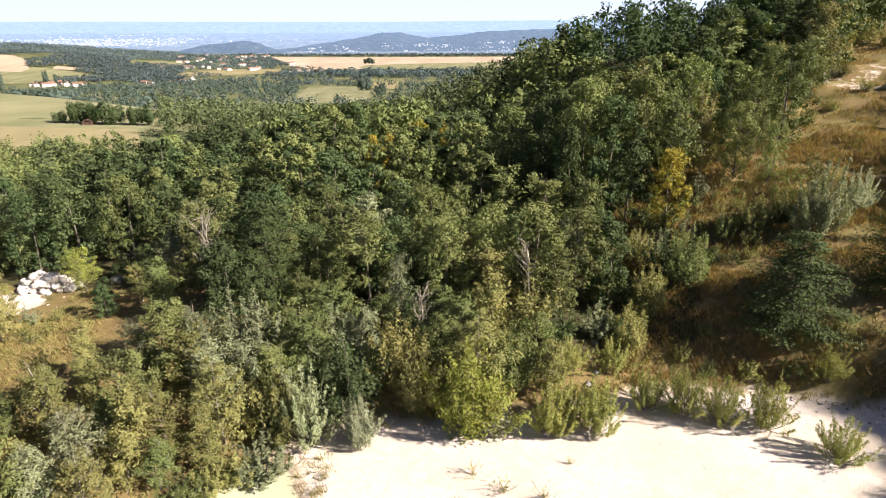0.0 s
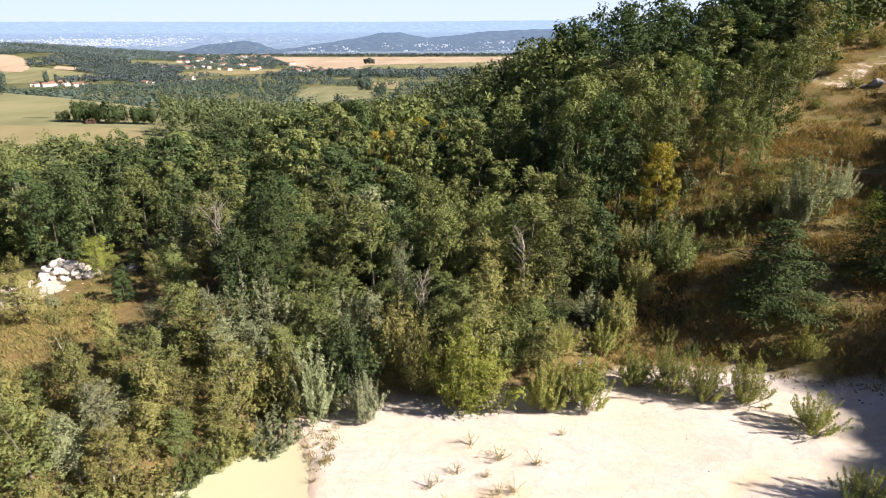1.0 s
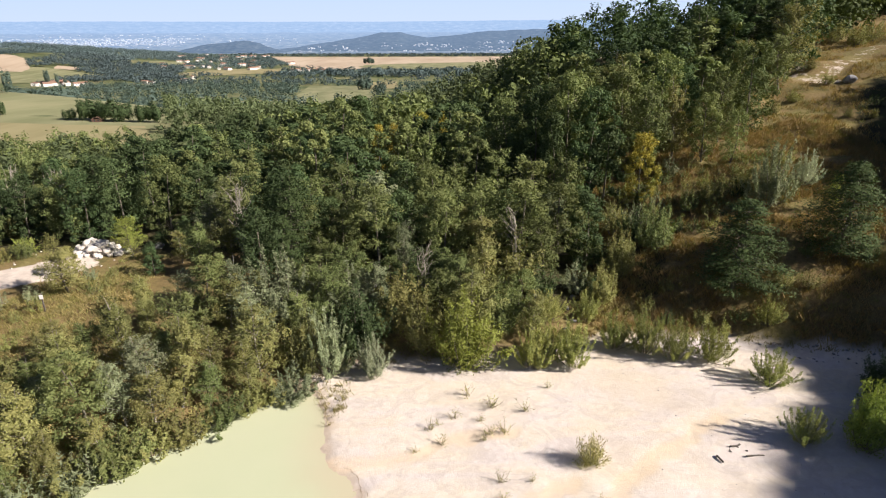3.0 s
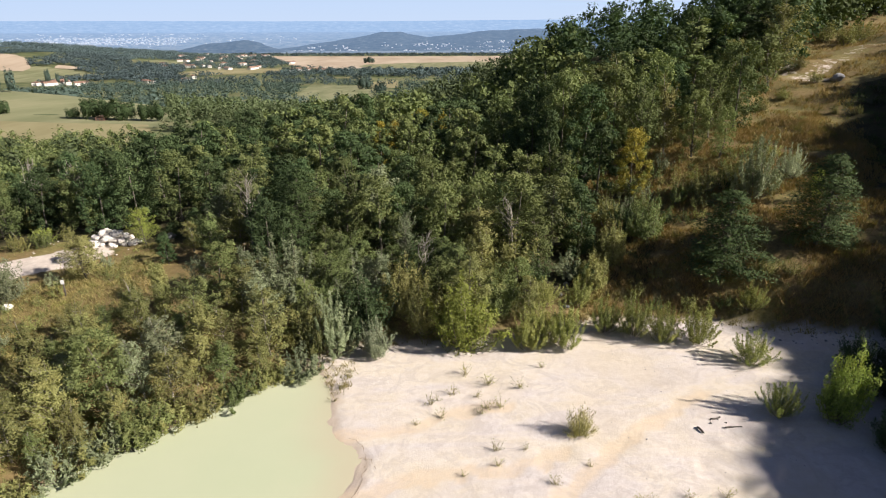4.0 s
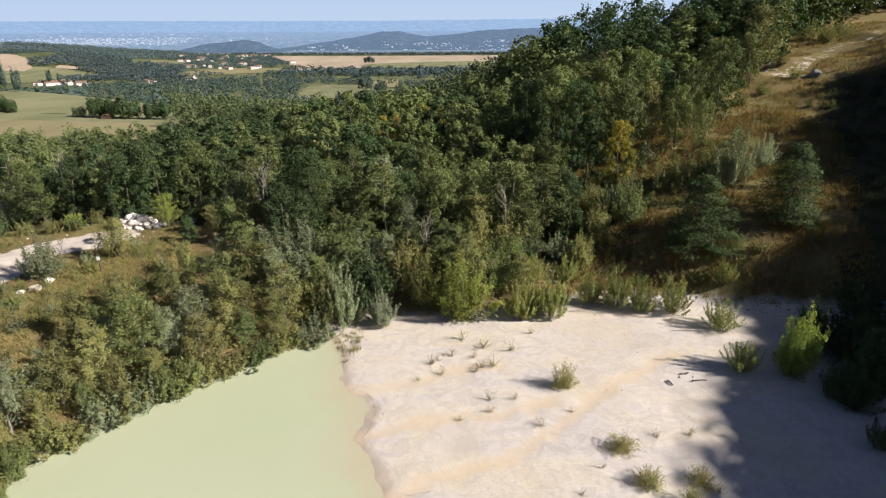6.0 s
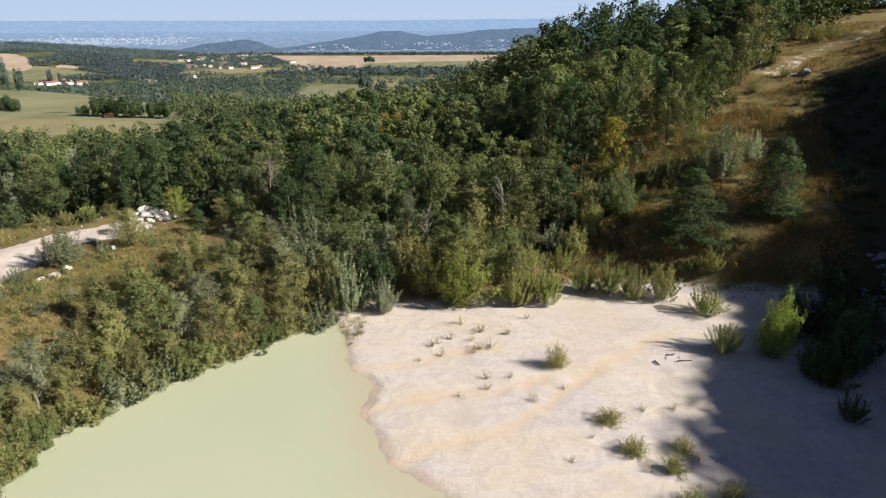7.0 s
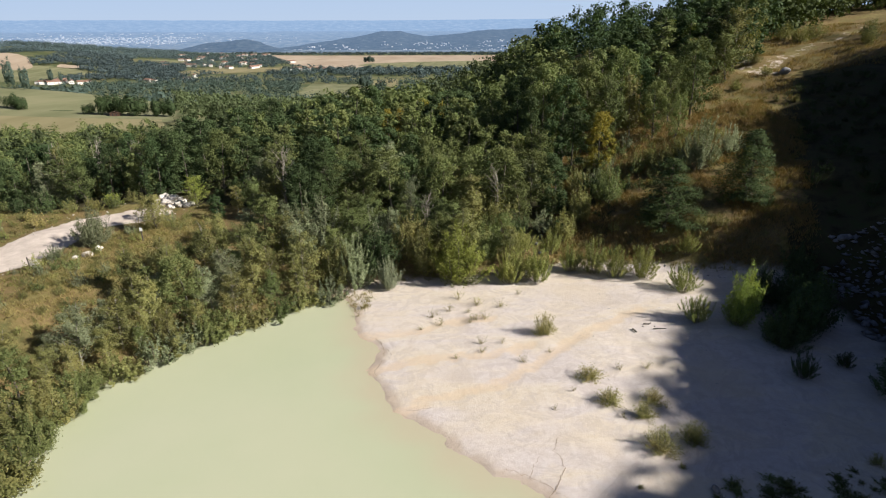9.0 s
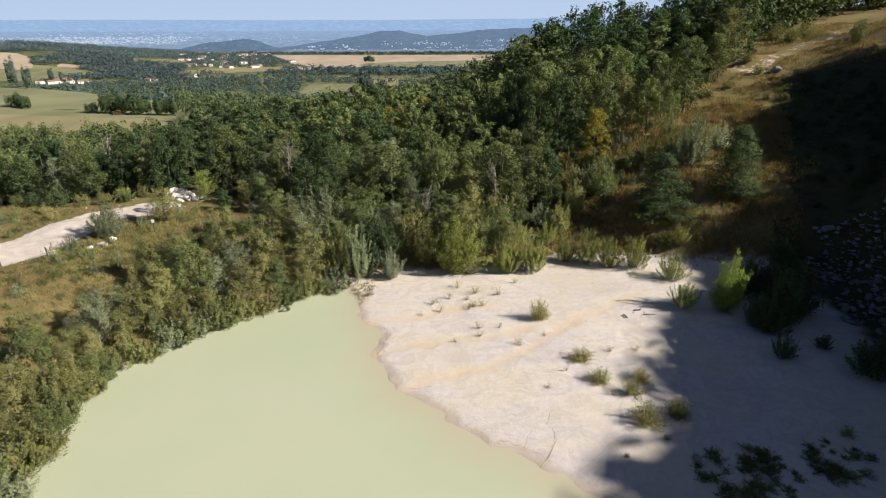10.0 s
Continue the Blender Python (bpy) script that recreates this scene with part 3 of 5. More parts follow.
def plant(kind, variant, fine):
    """Trunk and crown meshes of one kind of plant, made once."""
    key = (kind, variant, fine)
    if key in PLANTS:
        return PLANTS[key]
    rng = np.random.RandomState(abs(sum(map(ord, kind)) * 31 + variant * 7 + fine * 3) % 99991)
    bark = MAT_BARK
    if kind in ("green", "deep", "olive", "silver", "gold"):
        # a young broadleaf of 6 m
        h, r = 6.0, 1.75 * rng.uniform(0.85, 1.15)
        cl = clusters_round(rng, h, r, [26, 58, 70][fine], 0.1, variant % 4)
        cl = [(x, y, z, q * 0.82) for x, y, z, q in cl]
        k, s = [(3000, 0.215), (4800, 0.172), (6000, 0.146)][fine]
        bark = MAT_PALE_BARK if kind in ("silver", "olive") else MAT_BARK
        if kind in ("olive", "silver") or kind == "green" and variant % 2:
            crown, trunk = sprays(rng, h, r * 1.05, [20, 30, 42][fine], [2300, 4500, 6200][fine], [0.25, 0.18, 0.15][fine], 0.46, (0.5, 1.3), 0.09)
        else:
            crown = leafy(rng, cl, k, s, 0.55)
            trunk = trunk_and_limbs(rng, h, cl, 0.1, [4, 9, 16][fine])
    elif kind == "poplar":
        h, r = 6.0, 0.95
        crown, trunk = sprays(rng, h, 1.0, 34, [1800, 3400, 5200][fine], [0.26, 0.185, 0.15][fine], 0.44, (1.0, 2.0), 0.08)
        bark = MAT_PALE_BARK
    elif kind in ("willow", "broom", "osier"):
        # many shoots from one foot, narrow leaves along them; 3 m
        h, r = 3.0, {"willow": 1.6, "broom": 1.6, "osier": 1.75}[kind]
        stems, pcs = [], []
        ns = [20, 34, 56][fine]
        per = [26, 48, 124][fine]
        ls = {"willow": 0.22, "broom": 0.2, "osier": 0.2}[kind] * [1.35, 0.98, 0.64][fine]
        lop = rng.uniform(0.7, 1.15, 5)
        for q in range(ns):
            a, out = q * 2.4 + rng.uniform(-0.5, 0.5), math.sqrt((q + 0.5) / ns)
            reach = r * out * rng.uniform(0.55, 1.15) * lop[int((a % 6.283) / 6.283 * 5)]
            top = h * (1.0 - 0.42 * out ** 2) * rng.uniform(0.48, 1.14)
            tip = np.array([math.cos(a) * reach, math.sin(a) * reach, top])
            line = bent(rng, (math.cos(a) * 0.25 * out, math.sin(a) * 0.25 * out, -0.1), tip, 4, 0.07)
            line[1:3, :2] += np.array([math.cos(a), math.sin(a)]) * 0.14 * out
            if q % 2 == 0:
                stems.append(tube(line, np.linspace(0.024, 0.004, 4), 3))
            t = rng.uniform(0.1 if kind == "broom" else 0.2, 1.04, per) ** 0.7
            k0 = np.clip(t * 3, 0, 2.999).astype(int)
            base = line[k0] + (line[k0 + 1] - line[k0]) * (t * 3 - k0)[:, None]
            way = line[k0 + 1] - line[k0]
            way /= np.linalg.norm(way, axis=1, keepdims=True)
            off = rng.normal(size=(per, 3)) * (0.15 - 0.11 * t)[:, None] * (1.5 if kind == "broom" else 0.85)
            nrm = (base + off) * np.array([1 / r, 1 / r, 0.15]) * 0.8 + rng.normal(size=(per, 3)) * 0.55 + np.array([0, 0, 0.3])
            pcs.append(blades(rng, base + off, nrm, ls, 0.34 if kind != "broom" else 0.44, way + rng.normal(size=(per, 3)) * (0.85 if kind == "broom" else 0.6)))
        crown, trunk = gather(pcs), gather(stems)
    elif kind == "tuft":
        # a fan of thin shoots, 1 m
        stems, pcs = [], []
        for q in range([34, 50, 74][fine]):
            a, out = q * 2.4 + rng.uniform(-0.5, 0.5), rng.uniform(0.1, 1.0)
            tip = np.array([math.cos(a) * 0.75 * out, math.sin(a) * 0.75 * out, (1.05 - 0.7 * out ** 2) * rng.uniform(0.35, 1.1)])
            line = bent(rng, (math.cos(a) * 0.2 * out, math.sin(a) * 0.2 * out, -0.04), tip, 4, 0.04)
            if q % 2 == 0:
                stems.append(tube(line, [0.012, 0.009, 0.006, 0.003], 3))
            per = [14, 22, 30][fine]
            t = rng.uniform(0.1, 1.05, per)[:, None]
            pcs.append(blades(rng, line[0] + (tip - line[0]) * t + rng.normal(size=(per, 3)) * 0.05, rng.normal(size=(per, 3)), [0.17, 0.13, 0.1][fine], 0.24, np.tile(tip - line[0], (per, 1)) + rng.normal(size=(per, 3)) * 0.4))
        crown, trunk = gather(pcs), gather(stems)
    elif kind == "conifer":
        # irregular boughs from the ground up, some longer than their neighbours, 5.5 m
        h, r = 5.5, 2.1
        pcs, limbs = [], [tube(bent(rng, (0, 0, -0.2), (0, 0, h), 6, 0.06), np.linspace(0.11, 0.015, 6), 6)]
        lop = rng.uniform(0.72, 1.15, 7)
        for q in range(150):
            t = ((q + rng.uniform(0, 1)) / 150) ** 1.15
            a = q * 2.4 + rng.uniform(-0.4, 0.4)
            reach = r * min(1.0, 0.78 + 1.1 * t) * (1 - t) ** 0.58 * rng.uniform(0.62, 1.12) * lop[int((a % 6.283) / 6.283 * 7) % 7] + 0.14
            foot = np.array([0, 0, 0.25 + (h - 0.4) * t])
            tip = foot + np.array([math.cos(a) * reach, math.sin(a) * reach, reach * rng.uniform(-0.05, 0.4)])
            line = bent(rng, foot, tip, 4, 0.06)
            if t < 0.9:
                limbs.append(tube(line, [0.02, 0.015, 0.01, 0.004], 3))
            per = int((14 + 34 * reach / r) * [0.6, 1.0, 2.6][fine])
            tt = rng.uniform(0.3, 1.06, per) ** 0.8
            p = foot + (tip - foot) * tt[:, None] + rng.normal(size=(per, 3)) * np.array([0.17, 0.17, 0.11]) * (0.45 + 0.8 * reach / r)
            way = np.tile(tip - foot, (per, 1)) + rng.normal(size=(per, 3)) * 0.55 * reach
            nrm = rng.normal(size=(per, 3)) * 0.4 + np.array([math.cos(a) * 0.5, math.sin(a) * 0.5, 0.8])
            pcs.append(blades(rng, p, nrm, [0.3, 0.22, 0.132][fine], 0.42, way))
        crown, trunk = gather(pcs), gather(limbs)
    mat = LEAF[{"poplar": "olive", "willow": "silver", "broom": "olive", "osier": "osier", "tuft": "tuft"}.get(kind, kind)]
    res = (mesh_from(kind + "_trunk", *trunk, [bark]), mesh_from(kind + "_crown", *crown, [mat]))
    PLANTS[key] = res
    return res


HEIGHT = {"conifer": 5.5, "willow": 3.0, "broom": 3.0, "osier": 3.0, "tuft": 1.0}
WORDS = {
    "green": ("broadleaf_tree", "young green broadleaf tree with a clumpy crown in the wood", "tree"),
    "deep": ("broadleaf_tree", "dark green broadleaf tree with a dense crown in the wood", "tree"),
    "olive": ("aspen_tree", "olive-green young aspen tree with a pale trunk", "tree"),
    "silver": ("white_poplar", "silvery-grey white poplar with a pale trunk", "tree"),
    "gold": ("autumn_tree", "small tree with golden-yellow leaves among green ones", "tree"),
    "poplar": ("poplar_tree", "narrow olive-green poplar with a thin pale trunk on the pond bank", "tree"),
        "willow": ("willow_shrub", "bushy silver-green willow with many upright stems", "shrub"),
    "broom": ("shrub", "yellow-green bushy shrub with many thin stems", "shrub"),
    "osier": ("osier_shrub", "low olive-green osier bush rooted in pale sand", "shrub"),
    "tuft": ("osier_tuft", "low tuft of olive-green osier shoots on the sand", "shrub"),
    "conifer": ("conifer_tree", "dark green conical conifer on the dry grass slope", "tree"),
}
PLANTED = []
COUNT = [0]


def grow(kind, x, y, h, fine=1, wide=1.0, variant=None, label=None, leaf=None, group=""):
    """One plant of height h with its foot on the ground."""
    COUNT[0] += 1
    rng = random.Random(COUNT[0] * 13 + 5)
    variant = rng.randrange(4) if variant is None else variant
    trunk, crown = plant(kind, variant, fine)
    name, text, cat = WORDS[kind]
    root = new(name)
    root.empty_display_size = 0.3
    s = h / HEIGHT.get(kind, 6.0)
    root.matrix_basis = pose(x, y, height_at(x, y) - 0.02, rng.uniform(-3, 3), rng.uniform(-3, 3), rng.uniform(0, 360)) @ Matrix.Diagonal((s * wide, s * wide, s, 1))
    part("branching_stem" if kind in ("willow", "broom", "osier", "tuft") else "trunk", trunk, root)
    c = part("crown", crown, root)
    if leaf:
        c.material_slots[0].link = "OBJECT"
        c.material_slots[0].material = LEAF[leaf]
    tagged(root, label or text, cat, group)
    PLANTED.append((x, y, h))
    return root


def free(x, y, gap):
    return all((x - px) ** 2 + (y - py) ** 2 > gap * gap for px, py, _ in PLANTED)


# shrubs in a row along the far edge of the sand
for kind, x, y, h, w, leaf in [
        ("willow", -3.9, 21.2, 2.4, 0.95, "pale"), ("broom", 0.9, 22.1, 4.3, 1.0, "yellow"), ("broom", -1.3, 23.4, 3.6, 0.9, "olive"),
        ("willow", 4.6, 21.6, 2.5, 0.9, "osier"), ("willow", 6.6, 21.7, 2.7, 0.9, "osier"), ("osier", 5.6, 22.6, 2.4, 1.0, None),
        ("osier", 9.3, 23.3, 2.2, 0.95, None), ("osier", 10.9, 22.8, 2.6, 1.0, None), ("osier", 12.3, 22.0, 2.4, 0.9, None),
        ("osier", 14.2, 21.8, 2.5, 1.0, None), ("osier", 18.2, 24.2, 1.9, 0.9, None), ("osier", 16.2, 19.6, 1.9, 1.2, None),
        ("osier", 15.4, 15.2, 1.9, 0.95, None), ("broom", 17.7, 14.8, 3.9, 0.66, "yellow"), ("broom", 19.2, 12.2, 2.4, 0.95, "deep"), ("broom", 20.6, 13.2, 3.3, 1.0, "deep"), ("broom", 22.0, 14.6, 3.4, 1.0, "deep"),
        ("broom", 18.5, 15.6, 1.9, 0.95, "deep"), ("broom", 19.4, 16.6, 2.2, 0.95, "deep"), ("broom", 18.9, 12.9, 2.2, 0.9, "deep"), ("broom", 20.9, 18.6, 2.2, 1.0, "deep"), ("broom", 21.5, 16.2, 2.6, 1.0, "deep"), ("broom", 23.2, 18.2, 2.8, 1.1, "deep"), ("broom", 23.0, 16.2, 2.6, 1.0, "deep"), ("broom", 24.2, 20.4, 2.2, 1.2, "deep"), ("osier", 18.6, 9.3, 1.5, 1.0, "deep"), ("broom", 22.4, 7.6, 2.2, 1.3, "deep"), ("broom", 24.4, 8.6, 2.6, 1.2, "deep"), ("osier", 21.3, 10.2, 0.9, 1.2, "deep"), ("osier", 20.9, 17.5, 2.2, 1.1, "deep"),
        ("willow", -6.3, 21.5, 3.9, 0.85, "silver"), ("broom", -7.6, 21.3, 3.7, 0.85, "olive"), ("broom", -2.8, 24.5, 3.6, 1.0, "olive"),
        ("broom", 3.2, 24.6, 3.2, 1.0, "green"), ("osier", 8.3, 25.6, 2.0, 1.1, None), ("broom", 9.3, 26.8, 2.4, 1.1, "olive"),
        ("broom", 11.0, 29.0, 3.0, 0.9, "olive"), ("broom", 13.6, 30.8, 3.2, 1.0, "green"), ("osier", 6.0, 25.2, 1.8, 1.1, None)]:
    grow(kind, x, y, h, 2, w, leaf=leaf, group="shrubs along the sand")

# low tufts of osier on the sand
for x, y, h, w in [(6.0, 14.3, 1.5, 1.0), (7.7, 9.6, 0.75, 2.0), (8.2, 7.5, 0.8, 1.9), (10.3, 7.6, 0.8, 1.5), (9.5, 6.4, 0.75, 1.8), (9.6, 4.2, 1.0, 1.8), (11.2, 4.6, 1.0, 1.5)]:
    grow("tuft", x, y, h, 2, w * 0.75, group="tufts on the sand")

for x, y, h, w in [(10.1, 3.0, 0.3, 1.4), (8.0, 1.9, 0.25, 1.4), (18.2, 3.0, 0.5, 1.6), (16.4, 0.9, 0.4, 2.0)]:
    grow("tuft", x, y, h, 1, w * 0.75, leaf="tuft", label="low dark plant in the shaded sand", group="low plants in the shade")

mat_rng = random.Random(31)
for cx, cy, rx, ry, count in ((12.7, 0.8, 2.2, 1.6, 40), (17.0, 1.3, 1.4, 1.6, 18)):
    for _ in range(count):
        a, q = mat_rng.uniform(0, 6.283), math.sqrt(mat_rng.uniform(0, 1))
        grow("tuft", cx + math.cos(a) * q * rx, cy + math.sin(a) * q * ry, mat_rng.uniform(0.12, 0.32), 0, mat_rng.uniform(2.0, 3.6), leaf="green", label="low dark plant in the shaded sand", group="low plants in the shade")

# the conifers and the willow on the slope
grow("conifer", 17.0, 26.4, 5.5, 2, 1.35, variant=0)
grow("conifer", 23.1, 27.2, 5.8, 2, 1.2, variant=1)
grow("willow", 21.6, 32.8, 4.3, 2, 0.9, leaf="silver", label="round silver-green willow bush on the grass slope")
grow("willow", 25.0, 34.5, 2.4, 2, 0.9, leaf="pale", label="silver-green willow bush on the grass slope")
grow("gold", 14.2, 36.4, 5.4, 2, 0.95, variant=2, label="small tree with golden autumn leaves at the wood's edge")
grow("willow", 20.8, 35.0, 2.4, 1, 1.0, leaf="olive")
grow("willow", 18.0, 34.0, 2.0, 1, 1.2, leaf="olive")
grow("silver", -2.8, 28.8, 4.6, 2, 0.6, label="slim silvery poplar in the wood")
grow("silver", -11.0, 22.6, 4.9, 2, 0.75)
grow("willow", -9.2, 23.8, 4.2, 2, 1.1)
grow("conifer", -9.6, 28.0, 6.0, 2, 0.9, variant=2)

# trees along the wooded bank of the pond
bank_rng = random.Random(4)
for k, (x, y) in enumerate([(-9.6, 20.8), (-11.4, 19.6), (-13.0, 18.0), (-14.4, 16.4), (-15.2, 18.6), (-16.0, 15.2), (-17.2, 13.6), (-18.3, 12.2), (-18.8, 14.6),
                            (-19.6, 10.4), (-20.2, 8.6), (-20.4, 6.4), (-20.2, 4.2), (-19.6, 2.2), (-21.6, 4.8), (-20.4, -0.4), (-21.8, 1.6), (-13.2, 20.6),
                            (-11.8, 22.0), (-16.9, 17.0), (-20.2, -3.2), (-22.0, -1.8)]):
    big = [5.0, 4.2, 4.6, 3.6][k % 4] if y > 9 else [3.4, 2.8, 3.8][k % 3]
    kind = ["olive", "olive", "poplar", "silver", "olive", "green"][k % 6]
    grow(kind, x + bank_rng.uniform(-0.3, 0.3), y, big * bank_rng.uniform(0.88, 1.12), 2, bank_rng.uniform(1.0, 1.25), group="trees on the pond bank")
for _ in range(1500):
    x, y = bank_rng.uniform(-23, -8), bank_rng.uniform(8.5, 24.5)
    off = POND_OFF.at(x, y)
    if 0.6 < off < (4.0 if y < 15 else 6.2) and x > float(np.interp(y, [8, 12.8, 15.2, 18, 22, 25], [-21.6, -20.2, -19.2, -18.4, -17.0, -15.5])) and free(x, y, 1.2) and y < 24.5 + 0.2 * (x + 8) and not (x < -15.5 and y > 22):
        grow(bank_rng.choice(["poplar", "olive", "green", "silver", "poplar", "olive"]), x, y, bank_rng.uniform(2.4, 4.4) if x > -15 else bank_rng.uniform(1.8, 3.2), 2, bank_rng.uniform(1.0, 1.35), leaf=bank_rng.choice([None, None, "green", "olive", "olive", "silver"]), group="trees on the pond bank")
for _ in range(300):
    x, y = bank_rng.uniform(-24, -18), bank_rng.uniform(-6, 9)
    off = POND_OFF.at(x, y)
    if 0.8 < off < 3.4 and free(x, y, 1.35):
        grow(bank_rng.choice(["olive", "green", "silver"]), x, y, bank_rng.uniform(1.9, 3.0), 2, bank_rng.uniform(1.1, 1.4), group="trees on the pond bank")
# bushes hanging over the water below them
for k, ((x0, y0), (x1, y1)) in enumerate(zip(POND[:12], POND[1:13])):
    steps = max(2, int(math.hypot(x1 - x0, y1 - y0) / 0.95))
    for q in range(steps):
        t = (q + bank_rng.uniform(0.2, 0.8)) / steps
        x, y = x0 + (x1 - x0) * t, y0 + (y1 - y0) * t
        nx, ny = y1 - y0, -(x1 - x0)
        m = math.hypot(nx, ny)
        off = bank_rng.uniform(-0.55, 0.35)
        grow(["willow", "broom", "osier", "broom"][(k * 2 + q) % 4], x + nx / m * off, y + ny / m * off, bank_rng.uniform(1.3, 2.4), 2 if y < 9 else 1, bank_rng.uniform(1.35, 1.8),
             leaf=(["silver", "olive", "green", "olive", "green"] if y > 2 else ["olive", "silver", "green", "olive", "green"])[(k + q) % 5], label="leafy bush overhanging the milky water", group="bushes at the water")

# tall trees standing over the dark hollow at the wood's end, and trees turning gold in the wood
for k, (x, y, top) in enumerate([(9.3, 41.7, 14.4), (11.6, 40.4, 13.2), (13.6, 42.2, 14.6), (16.2, 41.6, 14.0), (18.4, 42.2, 13.9), (20.4, 41.2, 12.8), (6.9, 42.4, 12.9), (21.9, 39.6, 11.6),
                                 (10.6, 45.2, 14.9), (14.8, 46.4, 15.2), (18.0, 46.0, 15.6), (8.0, 39.0, 11.4), (22.6, 43.6, 14.4), (5.0, 44.6, 12.0)]):
    grow(["green", "deep", "green", "green", "olive"][k % 5], x, y, top - height_at(x, y), 2, 0.82 + 0.06 * (k % 3), group="trees of the wood")
for x, y, h, w in [(-2.6, 58, 5.6, 0.9), (-6.2, 50.5, 5.4, 0.7), (-5.2, 52.8, 5.0, 0.7), (-1.0, 60.5, 5.4, 0.8)]:
    grow("gold", x, y, h, 1, w, label="tree turning golden-yellow in the green wood")

# the wood
wood_rng = random.Random(11)


def wood(x0, x1, y0, y1, tries, gap, heights, fine, kinds, inside, wide=(0.85, 1.15)):
    for _ in range(tries):
        x, y = wood_rng.uniform(x0, x1), wood_rng.uniform(y0, y1)
        if inside(x, y) and free(x, y, gap):
            h = wood_rng.uniform(*heights)
            if -20 < x < -14.5 and y < 33:
                h = min(h, max(1.2, 0.6 * (x + 21)))
            kind = wood_rng.choice(kinds)
            if x < -12 and kind == "green" and wood_rng.random() < 0.4:
                kind = "deep"
            grow(kind, x, y, min(h, 3.3) if -16 < x < -11 and y < 30 else h, fine, wood_rng.uniform(*wide), group="trees of the wood")


def in_wood(x, y):
    edge = 25.2 if x > -8 else 23.5 + 0.0 * x
    if x < -12:
        edge = 31.5 if x < -20 else 27.0
    right = 7.5 + 0.3 * (y - 25) if y < 36 else 11 + 0.85 * (y - 36)
    if y > 60:
        right = 15
    return y > edge and x < right and abs(x) < 0.8 * (y + 24) and not (-26 < x < -19.8 and y < 32.2)


# thicket between the sand and the wood
for _ in range(700):
    x, y = wood_rng.uniform(-8.5, 9.5), wood_rng.uniform(21.8, 27.5)
    if y > float(sand_edge(x)) + 0.9 and free(x, y, 1.4):
        k = wood_rng.choice(["broom", "olive", "silver", "green", "willow", "olive", "green"] if x < 5 else ["broom", "osier", "willow", "green"])
        grow(k, x, y, wood_rng.uniform(2.4, 4.3) if x < 5 else wood_rng.uniform(1.2, 2.4), 2 if y < 24.5 else 1, wood_rng.uniform(1.0, 1.5), leaf=wood_rng.choice(["olive", "green", "deep"]) if k in ("broom", "osier") else None, group="thicket before the wood")
wood(-45, 20, 23, 35, 2000, 1.75, (3.8, 6.0), 1, ["green", "deep", "green", "olive", "deep", "green", "silver", "green", "deep"], in_wood, (0.9, 1.25))
wood(-60, 40, 35, 47, 1500, 2.1, (4.4, 7.2), 0, ["green", "deep", "deep", "green", "deep", "green"], in_wood, (0.9, 1.2))
wood(-60, 40, 47, 60, 1500, 2.55, (4.6, 7.4), 0, ["green", "deep", "green", "green", "deep", "green"], in_wood, (1.05, 1.4))


def on_ridge(x, y):
    return x > 11 + 0.62 * (y - 36) and x < 19 + 0.75 * (y - 36) and not (13 < x < 22 and y < 40)


wood(13, 50, 38, 68, 900, 2.4, (4.2, 8.2), 1, ["deep", "green", "green", "deep", "green", "olive", "conifer"], on_ridge, (0.95, 1.3))


# ---- the valley ----
def far_wood(name, spots, size, leaves, leaf, label, broad=1.0, clumps=0):
    """Distant trees: uneven clumps of leaves, thousands in one sheet of woodland."""
    rng = np.random.RandomState(len(spots))
    pcs = []
    for x, y, h in spots:
        r = h * rng.uniform(0.32, 0.5) * broad
        k = leaves
        d = rng.normal(size=(k, 3))
        d /= np.linalg.norm(d, axis=1, keepdims=True)
        if clumps:
            t = rng.uniform(0.05, 1.0, clumps)
            a = rng.uniform(0, 6.283, clumps)
            out = np.sqrt(np.clip(1.02 - t ** 1.6, 0, 1)) * rng.uniform(0.35, 0.95, clumps)
            c = np.stack([np.cos(a) * out * r, np.sin(a) * out * r, (t - 0.52) * h * 0.95], -1)
            which = rng.randint(clumps, size=k)
            p = c[which] + d * (r * rng.uniform(0.25, 0.45, clumps))[which][:, None] * rng.uniform(0.5, 1.05, (k, 1))
        else:
            p = d * rng.uniform(0.55, 1.0, (k, 1)) * np.array([r, r, h * 0.5]) * (1 + 0.25 * np.sin(d[:, :1] * 5 + d[:, 1:2] * 4 + x))
        p += np.array([x, y, height_at(x, y) + h * 0.52])
        pcs.append(blades(rng, p, d + rng.normal(size=(k, 3)) * (0.4 if clumps else 0.15) + np.array([0, 0, 0.4 if clumps else 0.2]), h * size, 0.75))
    ob = new(name, mesh_from(name, *gather(pcs), [leaf]))
    return tagged(ob, label, "trees", "", "stuff")


def scatter(rng, n, x0, x1, y0, y1, h, test=None):
    out = []
    for _ in range(n):
        x, y = rng.uniform(x0, x1), rng.uniform(y0, y1)
        if test is None or test(x, y):
            out.append((x, y, rng.uniform(*h)))
    return out


